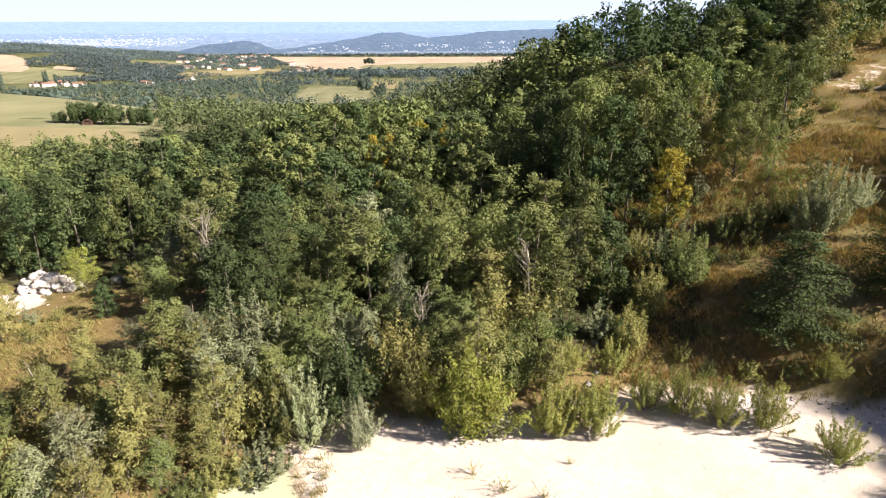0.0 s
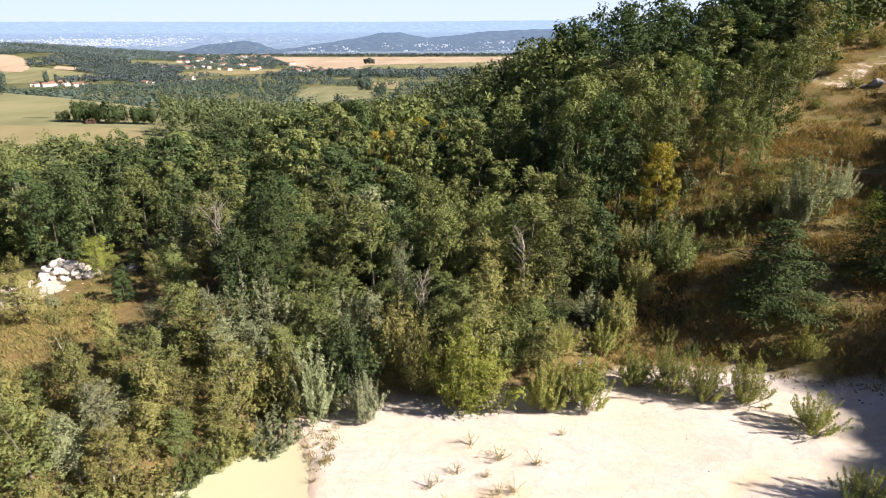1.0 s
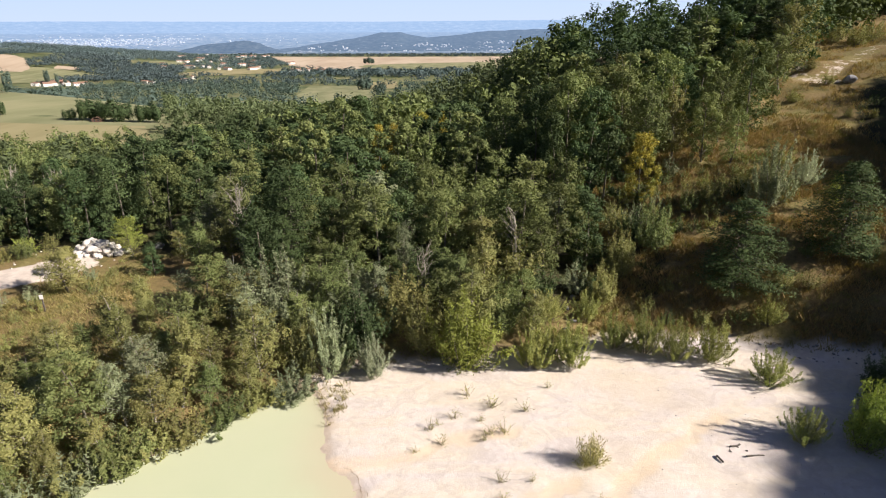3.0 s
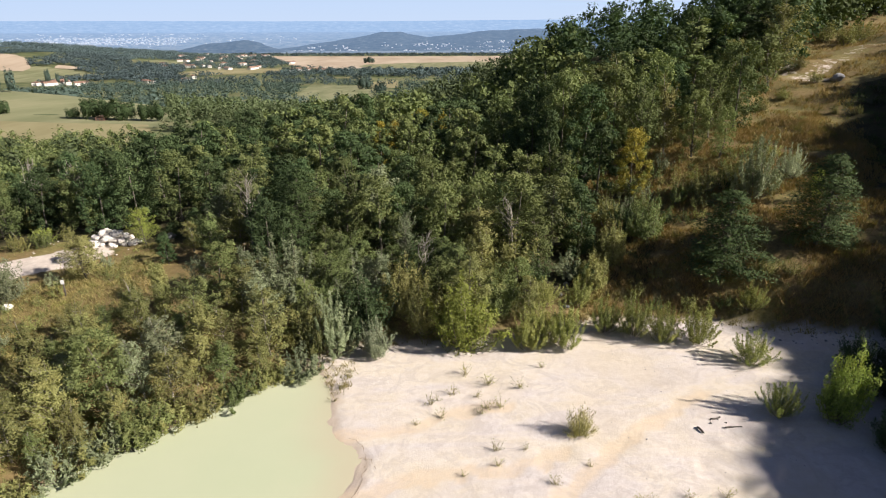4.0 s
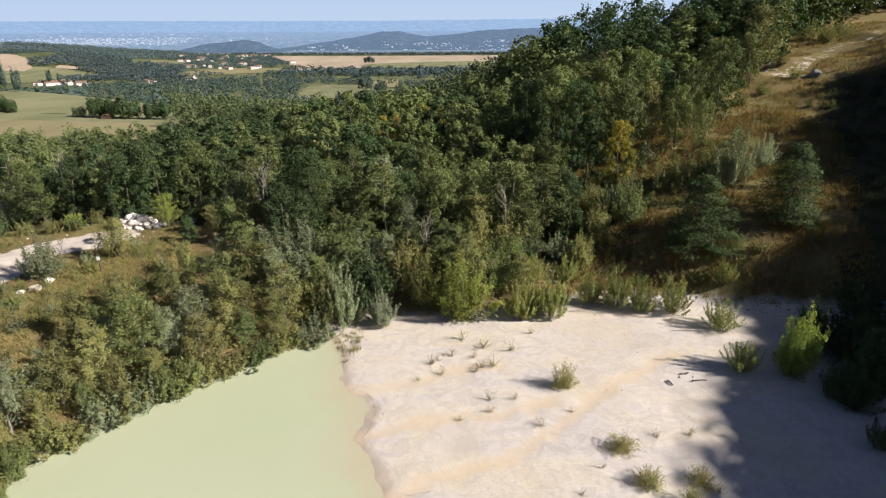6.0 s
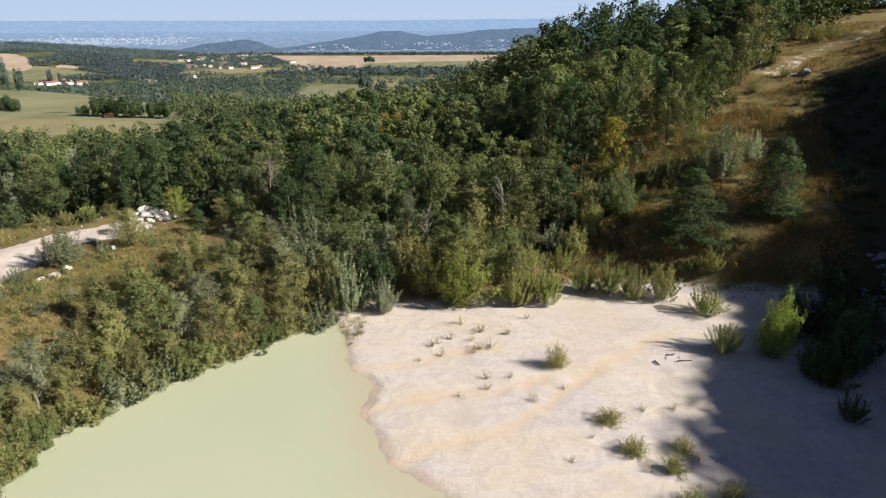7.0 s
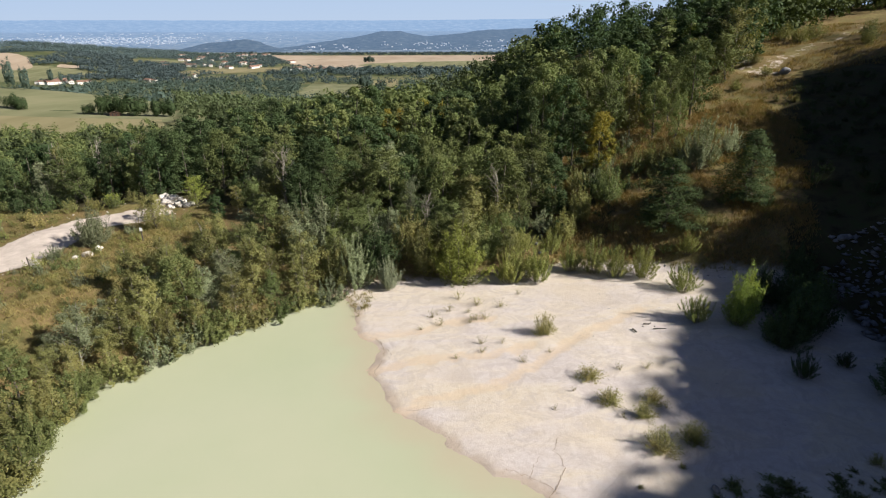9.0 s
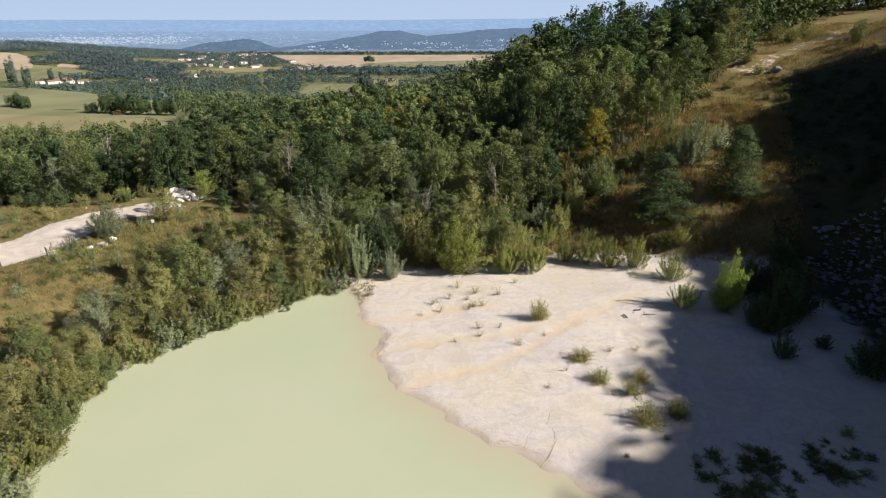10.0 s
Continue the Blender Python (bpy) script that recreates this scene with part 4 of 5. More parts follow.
def field(name, corners, mat, label, lift=0.25, n=14):
    """A field lying on the ground between four corners."""
    (ax, ay), (bx, by), (cx, cy), (dx, dy) = corners
    u, w = np.meshgrid(np.linspace(0, 1, n), np.linspace(0, 1, n), indexing="ij")
    x = (ax * (1 - u) + bx * u) * (1 - w) + (dx * (1 - u) + cx * u) * w
    y = (ay * (1 - u) + by * u) * (1 - w) + (dy * (1 - u) + cy * u) * w
    v = np.stack([x, y, height(x, y) + lift], -1).reshape(-1, 3)
    i, j = np.meshgrid(np.arange(n - 1), np.arange(n - 1), indexing="ij")
    a = (i * n + j).ravel()
    me = mesh_from(name, v, np.stack([a, a + n, a + n + 1, a + 1], -1), [mat])
    me.polygons.foreach_set("use_smooth", np.ones((n - 1) ** 2, bool))
    return tagged(new(name, me), label, "field", "", "structure")


def crop(name, c1, c2, scale):
    m, n, l, p = material(name)
    mp = n.new("ShaderNodeMapping")
    mp.inputs["Scale"].default_value = (1.0, 0.25, 1.0)
    mp.inputs["Rotation"].default_value = (0, 0, radians(35))
    g = n.new("ShaderNodeNewGeometry")
    l.new(g.outputs["Position"], mp.inputs["Vector"])
    nz = noise_node(n, l, scale, 5, 0.6, mp.outputs[0])
    r = ramp(n, [(0.35, c1), (0.65, c2)])
    l.new(nz.outputs[0], r.inputs[0])
    l.new(r.outputs[0], p.inputs["Base Color"])
    p.inputs["Roughness"].default_value = 1.0
    p.inputs["Specular IOR Level"].default_value = 0.1
    return m


MAT_GREEN_FIELD = crop("green_meadow", (0.165, 0.178, 0.09), (0.265, 0.258, 0.148), 0.06)
MAT_STRAW_FIELD = crop("mown_meadow", (0.235, 0.21, 0.11), (0.315, 0.28, 0.16), 0.05)
MAT_BROWN_FIELD = crop("stubble_field", (0.37, 0.29, 0.21), (0.5, 0.41, 0.31), 0.012)


def tract(name, rows, mat, label, lift, wobble=4.0, n=26):
    """A field with uneven borders: rows of y, western x and eastern x."""
    ys = np.linspace(rows[0][0], rows[-1][0], n)
    west = np.interp(ys, [q[0] for q in rows], [q[1] for q in rows]) + wobble * waves(ys, ys * 0, 90, 71)
    east = np.interp(ys, [q[0] for q in rows], [q[2] for q in rows]) + wobble * waves(ys, ys * 0, 90, 72)
    u = np.linspace(0, 1, n)[None, :]
    x = west[:, None] * (1 - u) + east[:, None] * u
    y = ys[:, None] + wobble * 0.5 * waves(x, x * 0, 160, 73)
    v = np.stack([x, y, height(x, y) + lift], -1).reshape(-1, 3)
    i, j = np.meshgrid(np.arange(n - 1), np.arange(n - 1), indexing="ij")
    a = (i * n + j).ravel()
    me = mesh_from(name, v, np.stack([a, a + 1, a + n + 1, a + n], -1), [mat])
    me.polygons.foreach_set("use_smooth", np.ones((n - 1) ** 2, bool))
    return tagged(new(name, me), label, "field", "", "structure")


field("green_field", [(-420, 166), (-84, 166), (-140, 310), (-460, 310)], MAT_GREEN_FIELD, "olive-green mown meadow on a low rise in the valley")
field("mown_field", [(-300, 112), (-58, 112), (-90, 172), (-420, 180)], MAT_STRAW_FIELD, "pale straw-coloured meadow below the wood", 0.35)
STUBBLE = [(1395, -262, -120), (1450, -330, 300), (1560, -400, 520), (1793, -490, 640), (1950, -545, 660), (2135, -625, 680)]
tract("stubble_field", STUBBLE, MAT_BROWN_FIELD, "wide pale brown stubble field in the valley", 0.6)
tract("green_strip", [(1405, -150, 100), (1480, -215, 160), (1560, -200, 220), (1640, -60, 260), (1690, 90, 270)], MAT_GREEN_FIELD, "green crop strip along the stubble field", 1.4)
field("small_field", [(-150, 560), (-75, 560), (-105, 1000), (-225, 1000)], MAT_GREEN_FIELD, "small bright green meadow between hedges", 0.4)
field("corner_field", [(-112, 880), (-70, 880), (-88, 1095), (-128, 1060)], MAT_STRAW_FIELD, "small pale meadow beside a hedge", 0.7)
tract("hill_field", [(1060, -900, -730), (1135, -960, -680), (1212, -960, -678), (1282, -900, -763), (1314, -880, -830)], MAT_GREEN_FIELD, "green field on the far slope", 0.6)
tract("hill_stubble", [(1242, -1120, -862), (1310, -1180, -890), (1345, -1200, -915), (1389, -1200, -952), (1425, -1200, -998), (1440, -1200, -1060)], MAT_BROWN_FIELD, "bare pale field on the far slope", 1.2)
tract("upper_stubble", [(1306, -835, -800), (1320, -845, -784), (1348, -855, -812)], MAT_BROWN_FIELD, "small bare field in the wooded slope", 1.4, 2.0)
tract("narrow_field", [(1489, -725, -645), (1587, -783, -670), (1700, -800, -719)], MAT_GREEN_FIELD, "narrow green field beyond the hamlet", 0.8)
tract("hamlet_field", [(1226, -560, -480), (1288, -560, -365), (1327, -560, -356), (1420, -500, -381)], MAT_STRAW_FIELD, "pale mown field beside the hamlet", 0.8)

vrng = random.Random(21)


def spaced(n, x0, x1, y0, y1, gap, h, test):
    out = []
    for _ in range(n):
        x, y = vrng.uniform(x0, x1), vrng.uniform(y0, y1)
        if test(x, y) and all((x - a) ** 2 + (y - b) ** 2 > gap * gap for a, b, _h in out):
            out.append((x, y, vrng.uniform(*h)))
    return out


far_wood("back_wood", spaced(2200, -90, 60, 60, 105, 2.6, (4.4, 7.0), in_wood), 0.076, 330, LEAF["green"], "dense green woodland behind the first trees", 1.0, 16)
far_wood("back_wood_dark", spaced(900, -90, 60, 60, 105, 4.6, (4.4, 7.0), in_wood), 0.076, 330, LEAF["deep"], "darker trees through the dense woodland", 1.0, 16)
far_wood("ridge_wood", spaced(900, 14, 100, 60, 104, 3.6, (5.0, 8.0), lambda x, y: x > 14 and y > 61 and x < 20 + 0.72 * (y - 36)), 0.06, 620, LEAF["deep"], "tall dark woodland along the hill's crest", 1.0, 20)


# darker conifer leaf puts the crest wood's shadow side into its colour
far_wood("crest_wood", spaced(700, 41, 76, 72, 96, 2.5, (6.0, 9.0), lambda x, y: y > float(np.interp(x, [41, 45, 50, 56, 63, 68, 76], [74.5, 72.5, 73.5, 76.5, 82, 83, 86]))), 0.062, 720, LEAF["conifer"], "dense dark wood behind the hill path", 1.1, 26)


def shade_line(y):
    """x of the edge of the shade that the wood east of the quarry throws."""
    return np.interp(y, [-30, -2, 0.3, 1, 2.4, 3.5, 4.3, 6.2, 8.4, 9.5, 11, 13, 15, 17, 20, 22, 24, 25.5, 27, 28.5, 31.7, 35, 39.5, 41.5, 44, 47, 50, 53, 54.5, 60],
                     [-6.5, 3.2, 5.6, 6.8, 7.1, 8.7, 9.9, 10.4, 10.8, 10.4, 12.3, 12.9, 15.1, 17, 17.8, 18.2, 19.4, 23, 25.2, 29.4, 26.5, 26.5, 28.3, 30.5, 34.8, 35, 35.6, 39.5, 45, 58])


def shading_trees():
    """Trees on the rise, as tall as the edge of their shade allows."""
    ax, ay, rise = math.sin(radians(SUN_AZIMUTH)), math.cos(radians(SUN_AZIMUTH)), math.tan(radians(SUN_ELEVATION))
    out = []
    for x, y, h in spaced(3600, 27, 92, -45, 60, 2.3, (10.5, 13.5), lambda x, y: x > 0.78 * (y + 19) + 2.5 and x > 28 and y < 50.5 - 0.3 * (x - 46)):
        run = np.arange(1, 70, 0.5)
        px, py = x - ax * run, y - ay * run
        beyond = px < shade_line(py)
        far = run[np.argmax(beyond)] if beyond.any() else 70.0
        k = int(np.argmax(beyond)) if beyond.any() else -1
        allowed = height_at(px[k], py[k]) + far * rise - height_at(x, y)
        h = min(h, allowed * 0.87)
        if h > 3:
            out.append((x, y, h))
    return out


far_wood("shade_wood", shading_trees(), 0.18, 150, LEAF["deep"], "dense oak wood on the rise beside the quarry")


hrng = random.Random(8)
HOUSE_SPOTS = [(-520, 1050), (-505, 1040), (-479, 1153), (-521, 1407), (-442, 1405), (-316, 1341), (-300, 1345), (-269, 1322), (-411, 1625)]
for x0, x1, y0, y1, count in ((-690, -610, 1000, 1050, 13), (-480, -440, 1065, 1090, 3), (-345, -265, 1300, 1350, 4)):
    HOUSE_SPOTS += [(hrng.uniform(x0, x1), hrng.uniform(y0, y1)) for _ in range(count)]
for _ in range(46):
    y = hrng.uniform(1380, 2150)
    HOUSE_SPOTS.append((-400 - 0.29 * (y - 1380) - hrng.uniform(0, 270), y))


def open_land(x, y):
    """Where the valley is neither field nor yard."""
    if y > 800 and any(abs(x - hx) < 9 and -28 < y - hy < 8 for hx, hy in HOUSE_SPOTS):
        return False
    if 100 < y < 312 and x < -58 - 0.5 * (y - 112) + 6:
        return False
    if 555 < y < 965 and -55 - 0.04 * (y - 560) > x > -150 - 0.19 * (y - 560):
        return False
    if 1390 < y < 2140 and float(np.interp(y, [q[0] for q in STUBBLE], [q[1] for q in STUBBLE])) < x < 680:
        return False
    if 1060 < y < 1320 and -960 < x < float(np.interp(y, [1060, 1135, 1212, 1282, 1314], [-730, -680, -678, -763, -830])):
        return False
    if 1230 < y < 1445 and x < float(np.interp(y, [1242, 1310, 1345, 1389, 1425, 1440], [-862, -890, -915, -952, -998, -1060])):
        return False
    if 1300 < y < 1352 and -855 < x < -784 or 1226 < y < 1420 and -560 < x < -365 or 1485 < y < 1700 and -800 < x < -660:
        return False
    if 875 < y < 1090 and -130 < x < -72:
        return False
    return True


far_wood("valley_wood", scatter(vrng, 900, -130, 90, 160, 300, (5, 8), lambda x, y: open_land(x, y) and x > -75 - 0.35 * (y - 95)), 0.12, 80, LEAF["near_valley"], "dense mixed woodland running down into the valley", 1.0, 7)
far_wood("lower_wood", scatter(vrng, 700, -112, 60, 92, 172, (5, 7.5), lambda x, y: x > -112 + 0.25 * (y - 92) and (y < 126 or x > -66 - 0.35 * (y - 126))), 0.095, 125, LEAF["near_valley"], "mixed woodland falling away to the valley meadow", 1.0, 10)
far_wood("meadow_edge_wood", scatter(vrng, 190, -122, -70, 98, 132, (5.2, 6.8), lambda x, y: x > -122 + 0.3 * (y - 98)), 0.07, 260, LEAF["green"], "tall trees along the edge of the mown meadow", 1.0, 12)
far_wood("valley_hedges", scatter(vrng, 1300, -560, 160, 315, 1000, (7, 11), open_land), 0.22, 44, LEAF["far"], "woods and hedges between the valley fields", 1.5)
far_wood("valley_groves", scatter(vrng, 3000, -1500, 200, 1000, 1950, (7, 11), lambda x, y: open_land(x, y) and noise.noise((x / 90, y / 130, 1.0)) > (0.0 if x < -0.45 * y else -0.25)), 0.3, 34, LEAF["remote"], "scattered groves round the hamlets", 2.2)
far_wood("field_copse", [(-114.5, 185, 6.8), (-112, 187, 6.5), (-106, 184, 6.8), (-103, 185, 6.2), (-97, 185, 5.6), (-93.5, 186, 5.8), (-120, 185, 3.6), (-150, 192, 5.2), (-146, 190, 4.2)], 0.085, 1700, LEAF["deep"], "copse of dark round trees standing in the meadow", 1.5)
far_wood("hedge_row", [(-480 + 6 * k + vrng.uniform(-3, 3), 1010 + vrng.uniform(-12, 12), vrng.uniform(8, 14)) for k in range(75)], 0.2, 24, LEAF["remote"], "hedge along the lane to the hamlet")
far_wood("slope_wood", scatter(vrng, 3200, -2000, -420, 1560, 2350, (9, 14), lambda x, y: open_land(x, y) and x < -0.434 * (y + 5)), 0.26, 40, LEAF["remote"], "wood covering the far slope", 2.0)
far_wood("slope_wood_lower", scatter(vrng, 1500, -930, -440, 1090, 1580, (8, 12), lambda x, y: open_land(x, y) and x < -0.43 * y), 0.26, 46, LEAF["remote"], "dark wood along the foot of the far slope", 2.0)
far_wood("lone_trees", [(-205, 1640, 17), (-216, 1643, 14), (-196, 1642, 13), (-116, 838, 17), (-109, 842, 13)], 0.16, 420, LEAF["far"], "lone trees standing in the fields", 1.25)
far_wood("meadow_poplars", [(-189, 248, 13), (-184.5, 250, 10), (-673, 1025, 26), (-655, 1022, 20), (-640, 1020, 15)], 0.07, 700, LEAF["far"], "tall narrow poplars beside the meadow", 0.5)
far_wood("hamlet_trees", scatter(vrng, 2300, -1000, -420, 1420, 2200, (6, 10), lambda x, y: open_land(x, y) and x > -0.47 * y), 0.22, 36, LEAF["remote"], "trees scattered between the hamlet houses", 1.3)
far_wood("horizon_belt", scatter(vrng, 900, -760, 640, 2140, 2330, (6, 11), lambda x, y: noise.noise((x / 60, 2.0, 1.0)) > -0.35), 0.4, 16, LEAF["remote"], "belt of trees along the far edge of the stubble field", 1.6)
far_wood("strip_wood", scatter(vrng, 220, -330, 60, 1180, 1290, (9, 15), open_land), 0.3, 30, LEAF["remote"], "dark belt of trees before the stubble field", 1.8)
far_wood("field_hedge", [(-72 - 0.09 * (9 * k) + vrng.uniform(-6, 6), 640 + 9 * k + vrng.uniform(-4, 4), vrng.uniform(9, 13)) for k in range(24)], 0.2, 30, LEAF["far"], "hedge beside the small meadow")

MAT_WALL = plain("cream_render", (0.74, 0.71, 0.66), (0.88, 0.86, 0.82), 0.5, 0.9, 0)
MAT_TILE = plain("clay_roof_tiles", (0.2, 0.12, 0.09), (0.32, 0.2, 0.15), 0.8, 0.9, 0)
MAT_PANE = plain("dark_window", (0.04, 0.045, 0.05), (0.07, 0.08, 0.09), 1.0, 0.2, 0)


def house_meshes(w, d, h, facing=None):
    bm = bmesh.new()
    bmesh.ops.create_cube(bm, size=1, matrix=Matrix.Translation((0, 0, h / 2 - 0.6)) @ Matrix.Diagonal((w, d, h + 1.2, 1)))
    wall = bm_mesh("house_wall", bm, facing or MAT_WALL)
    bm = bmesh.new()
    e, r = 0.5, h + w * 0.22
    pts = [(-w / 2 - e, -d / 2 - e, h - 0.1), (0, -d / 2 - e, r), (w / 2 + e, -d / 2 - e, h - 0.1), (-w / 2 - e, d / 2 + e, h - 0.1), (0, d / 2 + e, r), (w / 2 + e, d / 2 + e, h - 0.1)]
    lo = [bm.verts.new(p) for p in pts]
    hi = [bm.verts.new((p[0], p[1], p[2] + 0.3)) for p in pts]
    for f in ((0, 1, 4, 3), (1, 2, 5, 4)):
        bm.faces.new([lo[k] for k in f][::-1])
        bm.faces.new([hi[k] for k in f])
    for a, b in ((0, 1), (1, 2), (2, 5), (5, 4), (4, 3), (3, 0)):
        bm.faces.new((lo[a], lo[b], hi[b], hi[a]))
    roof = bm_mesh("house_roof", bm, MAT_TILE)
    bm = bmesh.new()
    bmesh.ops.create_cube(bm, size=1, matrix=Matrix.Diagonal((1.1, 0.12, 1.5, 1)))
    pane = bm_mesh("house_window", bm, MAT_PANE)
    return wall, roof, pane


HOUSES = [(house_meshes(w, d, h), w, d, h) for w, d, h in ((7, 10, 4.5), (8, 14, 5), (11, 22, 5))]


MAT_PLANK = plain("brown_plank_wall", (0.1, 0.06, 0.045), (0.17, 0.1, 0.075), 0.8, 0.9, 0)
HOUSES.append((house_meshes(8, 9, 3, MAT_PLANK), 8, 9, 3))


def house(x, y, turn, k, size=0.95, label=""):
    (wall, roof, pane), w, d, h = HOUSES[k]
    root = new("house")
    root.matrix_basis = pose(x, y, height_at(x, y), 0, 0, turn) @ Matrix.Scale(size, 4)
    wl = part("wall", wall, root)
    part("roof", roof, root)
    for q in range(3):
        win = part("window", pane, root)
        win.matrix_basis = pose(-w / 2, -d / 3 + q * d / 3, h * 0.6, 0, 0, 90)
    for q in range(2):
        win = part("window", pane, root)
        win.matrix_basis = pose(-w / 5 + q * w / 2.5, -d / 2, h * 0.6)
    return tagged(root, label or "cream-rendered house with a clay-tiled roof among valley trees", "house", "houses in the valley")


for x, y in HOUSE_SPOTS:
    house(x, y, hrng.uniform(0, 180), hrng.randrange(3))
house(-110, 182.5, 15, 3, 0.34, "small red-roofed hut beside the copse in the meadow")


# ---- far distance ----
def ridge(name, y, x0, x1, profile, depth, mat, label, n=120, seed=1):
    """A long hill far off: profile gives its crest from 0 to 1 along its length."""
    u = np.linspace(0, 1, n)
    x = x0 + (x1 - x0) * u
    crest = np.array([profile(q) for q in u]) + 2.0 * waves(x, x * 0, (x1 - x0) / 14, seed) + 0.8 * waves(x, x * 0, (x1 - x0) / 50, seed + 1)
    base = height(x, np.full(n, y))
    rows = []
    for k, t in enumerate((0, 0.15, 0.35, 0.6, 0.8, 1.0)):
        rows.append(np.stack([x, np.full(n, y + depth * t) + 0.04 * depth * waves(x, x * 0 + t * 50, (x1 - x0) / 12, seed + 2), base - 8 + (crest - base + 8) * smooth(0, 1, t) ** 0.9], -1))
    rows.append(np.stack([x, np.full(n, y + depth * 1.4), base - 10], -1))
    v = np.concatenate(rows)
    m = len(rows)
    a = (np.arange(m - 1)[:, None] * n + np.arange(n - 1)[None]).ravel()
    me = mesh_from(name, v, np.stack([a, a + 1, a + n + 1, a + n], -1), [mat])
    me.polygons.foreach_set("use_smooth", np.ones(len(a), bool))
    return tagged(new(name, me), label, "hills", "", "structure")


MAT_PLAIN = haze_glow_material("hazed_far_plain", (0.03, 0.05, 0.05), (0.34, 0.33, 0.27), 0.022, HAZE_GLOW, 2400, 4600, 0.34, 0.78, (0.55, 0.53, 0.45))
MAT_HILL_NEAR = haze_glow_material("wooded_hills", (0.01, 0.022, 0.034), (0.085, 0.1, 0.1), 0.035, HAZE_GLOW, 2500, 4200, 0.29, 0.55, (0.42, 0.4, 0.34))
MAT_HILL_FAR = haze_glow_material("hazy_hills", (0.06, 0.1, 0.11), (0.46, 0.46, 0.42), 0.02, HAZE_GLOW, 3900, 4800, 0.7, 0.86)


def bumps(*hills):
    return lambda q: sum(h * math.exp(-((q - c) / w) ** 2) for c, w, h in hills)


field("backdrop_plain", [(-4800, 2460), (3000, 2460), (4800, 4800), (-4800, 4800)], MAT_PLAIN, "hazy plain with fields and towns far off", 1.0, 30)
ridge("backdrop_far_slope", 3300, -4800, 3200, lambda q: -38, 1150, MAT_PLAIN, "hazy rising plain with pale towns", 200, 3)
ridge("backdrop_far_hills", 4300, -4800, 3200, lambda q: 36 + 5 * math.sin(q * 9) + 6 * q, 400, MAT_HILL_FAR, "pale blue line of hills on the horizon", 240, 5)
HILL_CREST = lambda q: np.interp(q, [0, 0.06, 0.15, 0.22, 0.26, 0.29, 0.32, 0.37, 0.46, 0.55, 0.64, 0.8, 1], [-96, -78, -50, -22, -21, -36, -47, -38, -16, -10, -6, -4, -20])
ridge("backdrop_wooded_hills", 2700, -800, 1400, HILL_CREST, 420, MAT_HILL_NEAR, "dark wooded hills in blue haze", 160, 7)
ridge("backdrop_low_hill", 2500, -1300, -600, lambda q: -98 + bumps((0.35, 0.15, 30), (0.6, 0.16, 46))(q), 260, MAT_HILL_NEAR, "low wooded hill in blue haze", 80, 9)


def town():
    """Pale roofs and walls of a town on the plain."""
    rng = np.random.RandomState(6)
    pcs = []
    cube = np.array([(x, y, z) for x in (-0.5, 0.5) for y in (-0.5, 0.5) for z in (0, 1)], float)
    quads = np.array([(0, 1, 3, 2), (4, 6, 7, 5), (0, 4, 5, 1), (2, 3, 7, 6), (1, 5, 7, 3), (0, 2, 6, 4)])
    for _ in range(1100):
        t = rng.uniform(0.26, 0.56) if rng.uniform() < 0.8 else rng.uniform(0.1, 0.8)
        x, y = rng.normal(-2120, 460), 3300 + 1150 * t
        b = float(height(np.array([x]), np.array([3300.0]))[0])
        z = b - 8 + (-38 - b + 8) * float(smooth(0, 1, t)) ** 0.9
        pcs.append((cube * np.array([rng.uniform(4, 9) if rng.uniform() < 0.85 else rng.uniform(10, 26), rng.uniform(6, 12), rng.uniform(2, 4.5)]) + np.array([x, y, z - 1]), quads))
    tagged(new("backdrop_town", mesh_from("town", *gather(pcs), [MAT_TOWN])), "pale walls and roofs of a distant town", "town", "", "stuff")


def hill_hamlets():
    """Pale houses strewn over the lower flanks of the wooded hills."""
    rng = np.random.RandomState(16)
    pcs = []
    cube = np.array([(x, y, z) for x in (-0.5, 0.5) for y in (-0.5, 0.5) for z in (0, 1)], float)
    quads = np.array([(0, 1, 3, 2), (4, 6, 7, 5), (0, 4, 5, 1), (2, 3, 7, 6), (1, 5, 7, 3), (0, 2, 6, 4)])
    for _ in range(26):
        cx, ct = rng.uniform(-700, 500), rng.uniform(0.12, 0.5)
        for _ in range(rng.randint(3, 11)):
            x, t = cx + rng.normal() * 26, float(np.clip(ct + rng.normal() * 0.03, 0.08, 0.6))
            u = (x + 800) / 2200
            b = float(height(np.array([x]), np.array([2700.0]))[0])
            z = b - 8 + (HILL_CREST(u) - b + 8) * float(smooth(0, 1, t)) ** 0.9
            pcs.append((cube * np.array([rng.uniform(4, 10), rng.uniform(5, 9), rng.uniform(4, 6)]) + np.array([x, 2700 + 420 * t, z - 1]), quads))
    tagged(new("backdrop_hamlets", mesh_from("hamlets", *gather(pcs), [MAT_TOWN])), "pale houses strewn over hazy wooded hills", "town", "", "stuff")


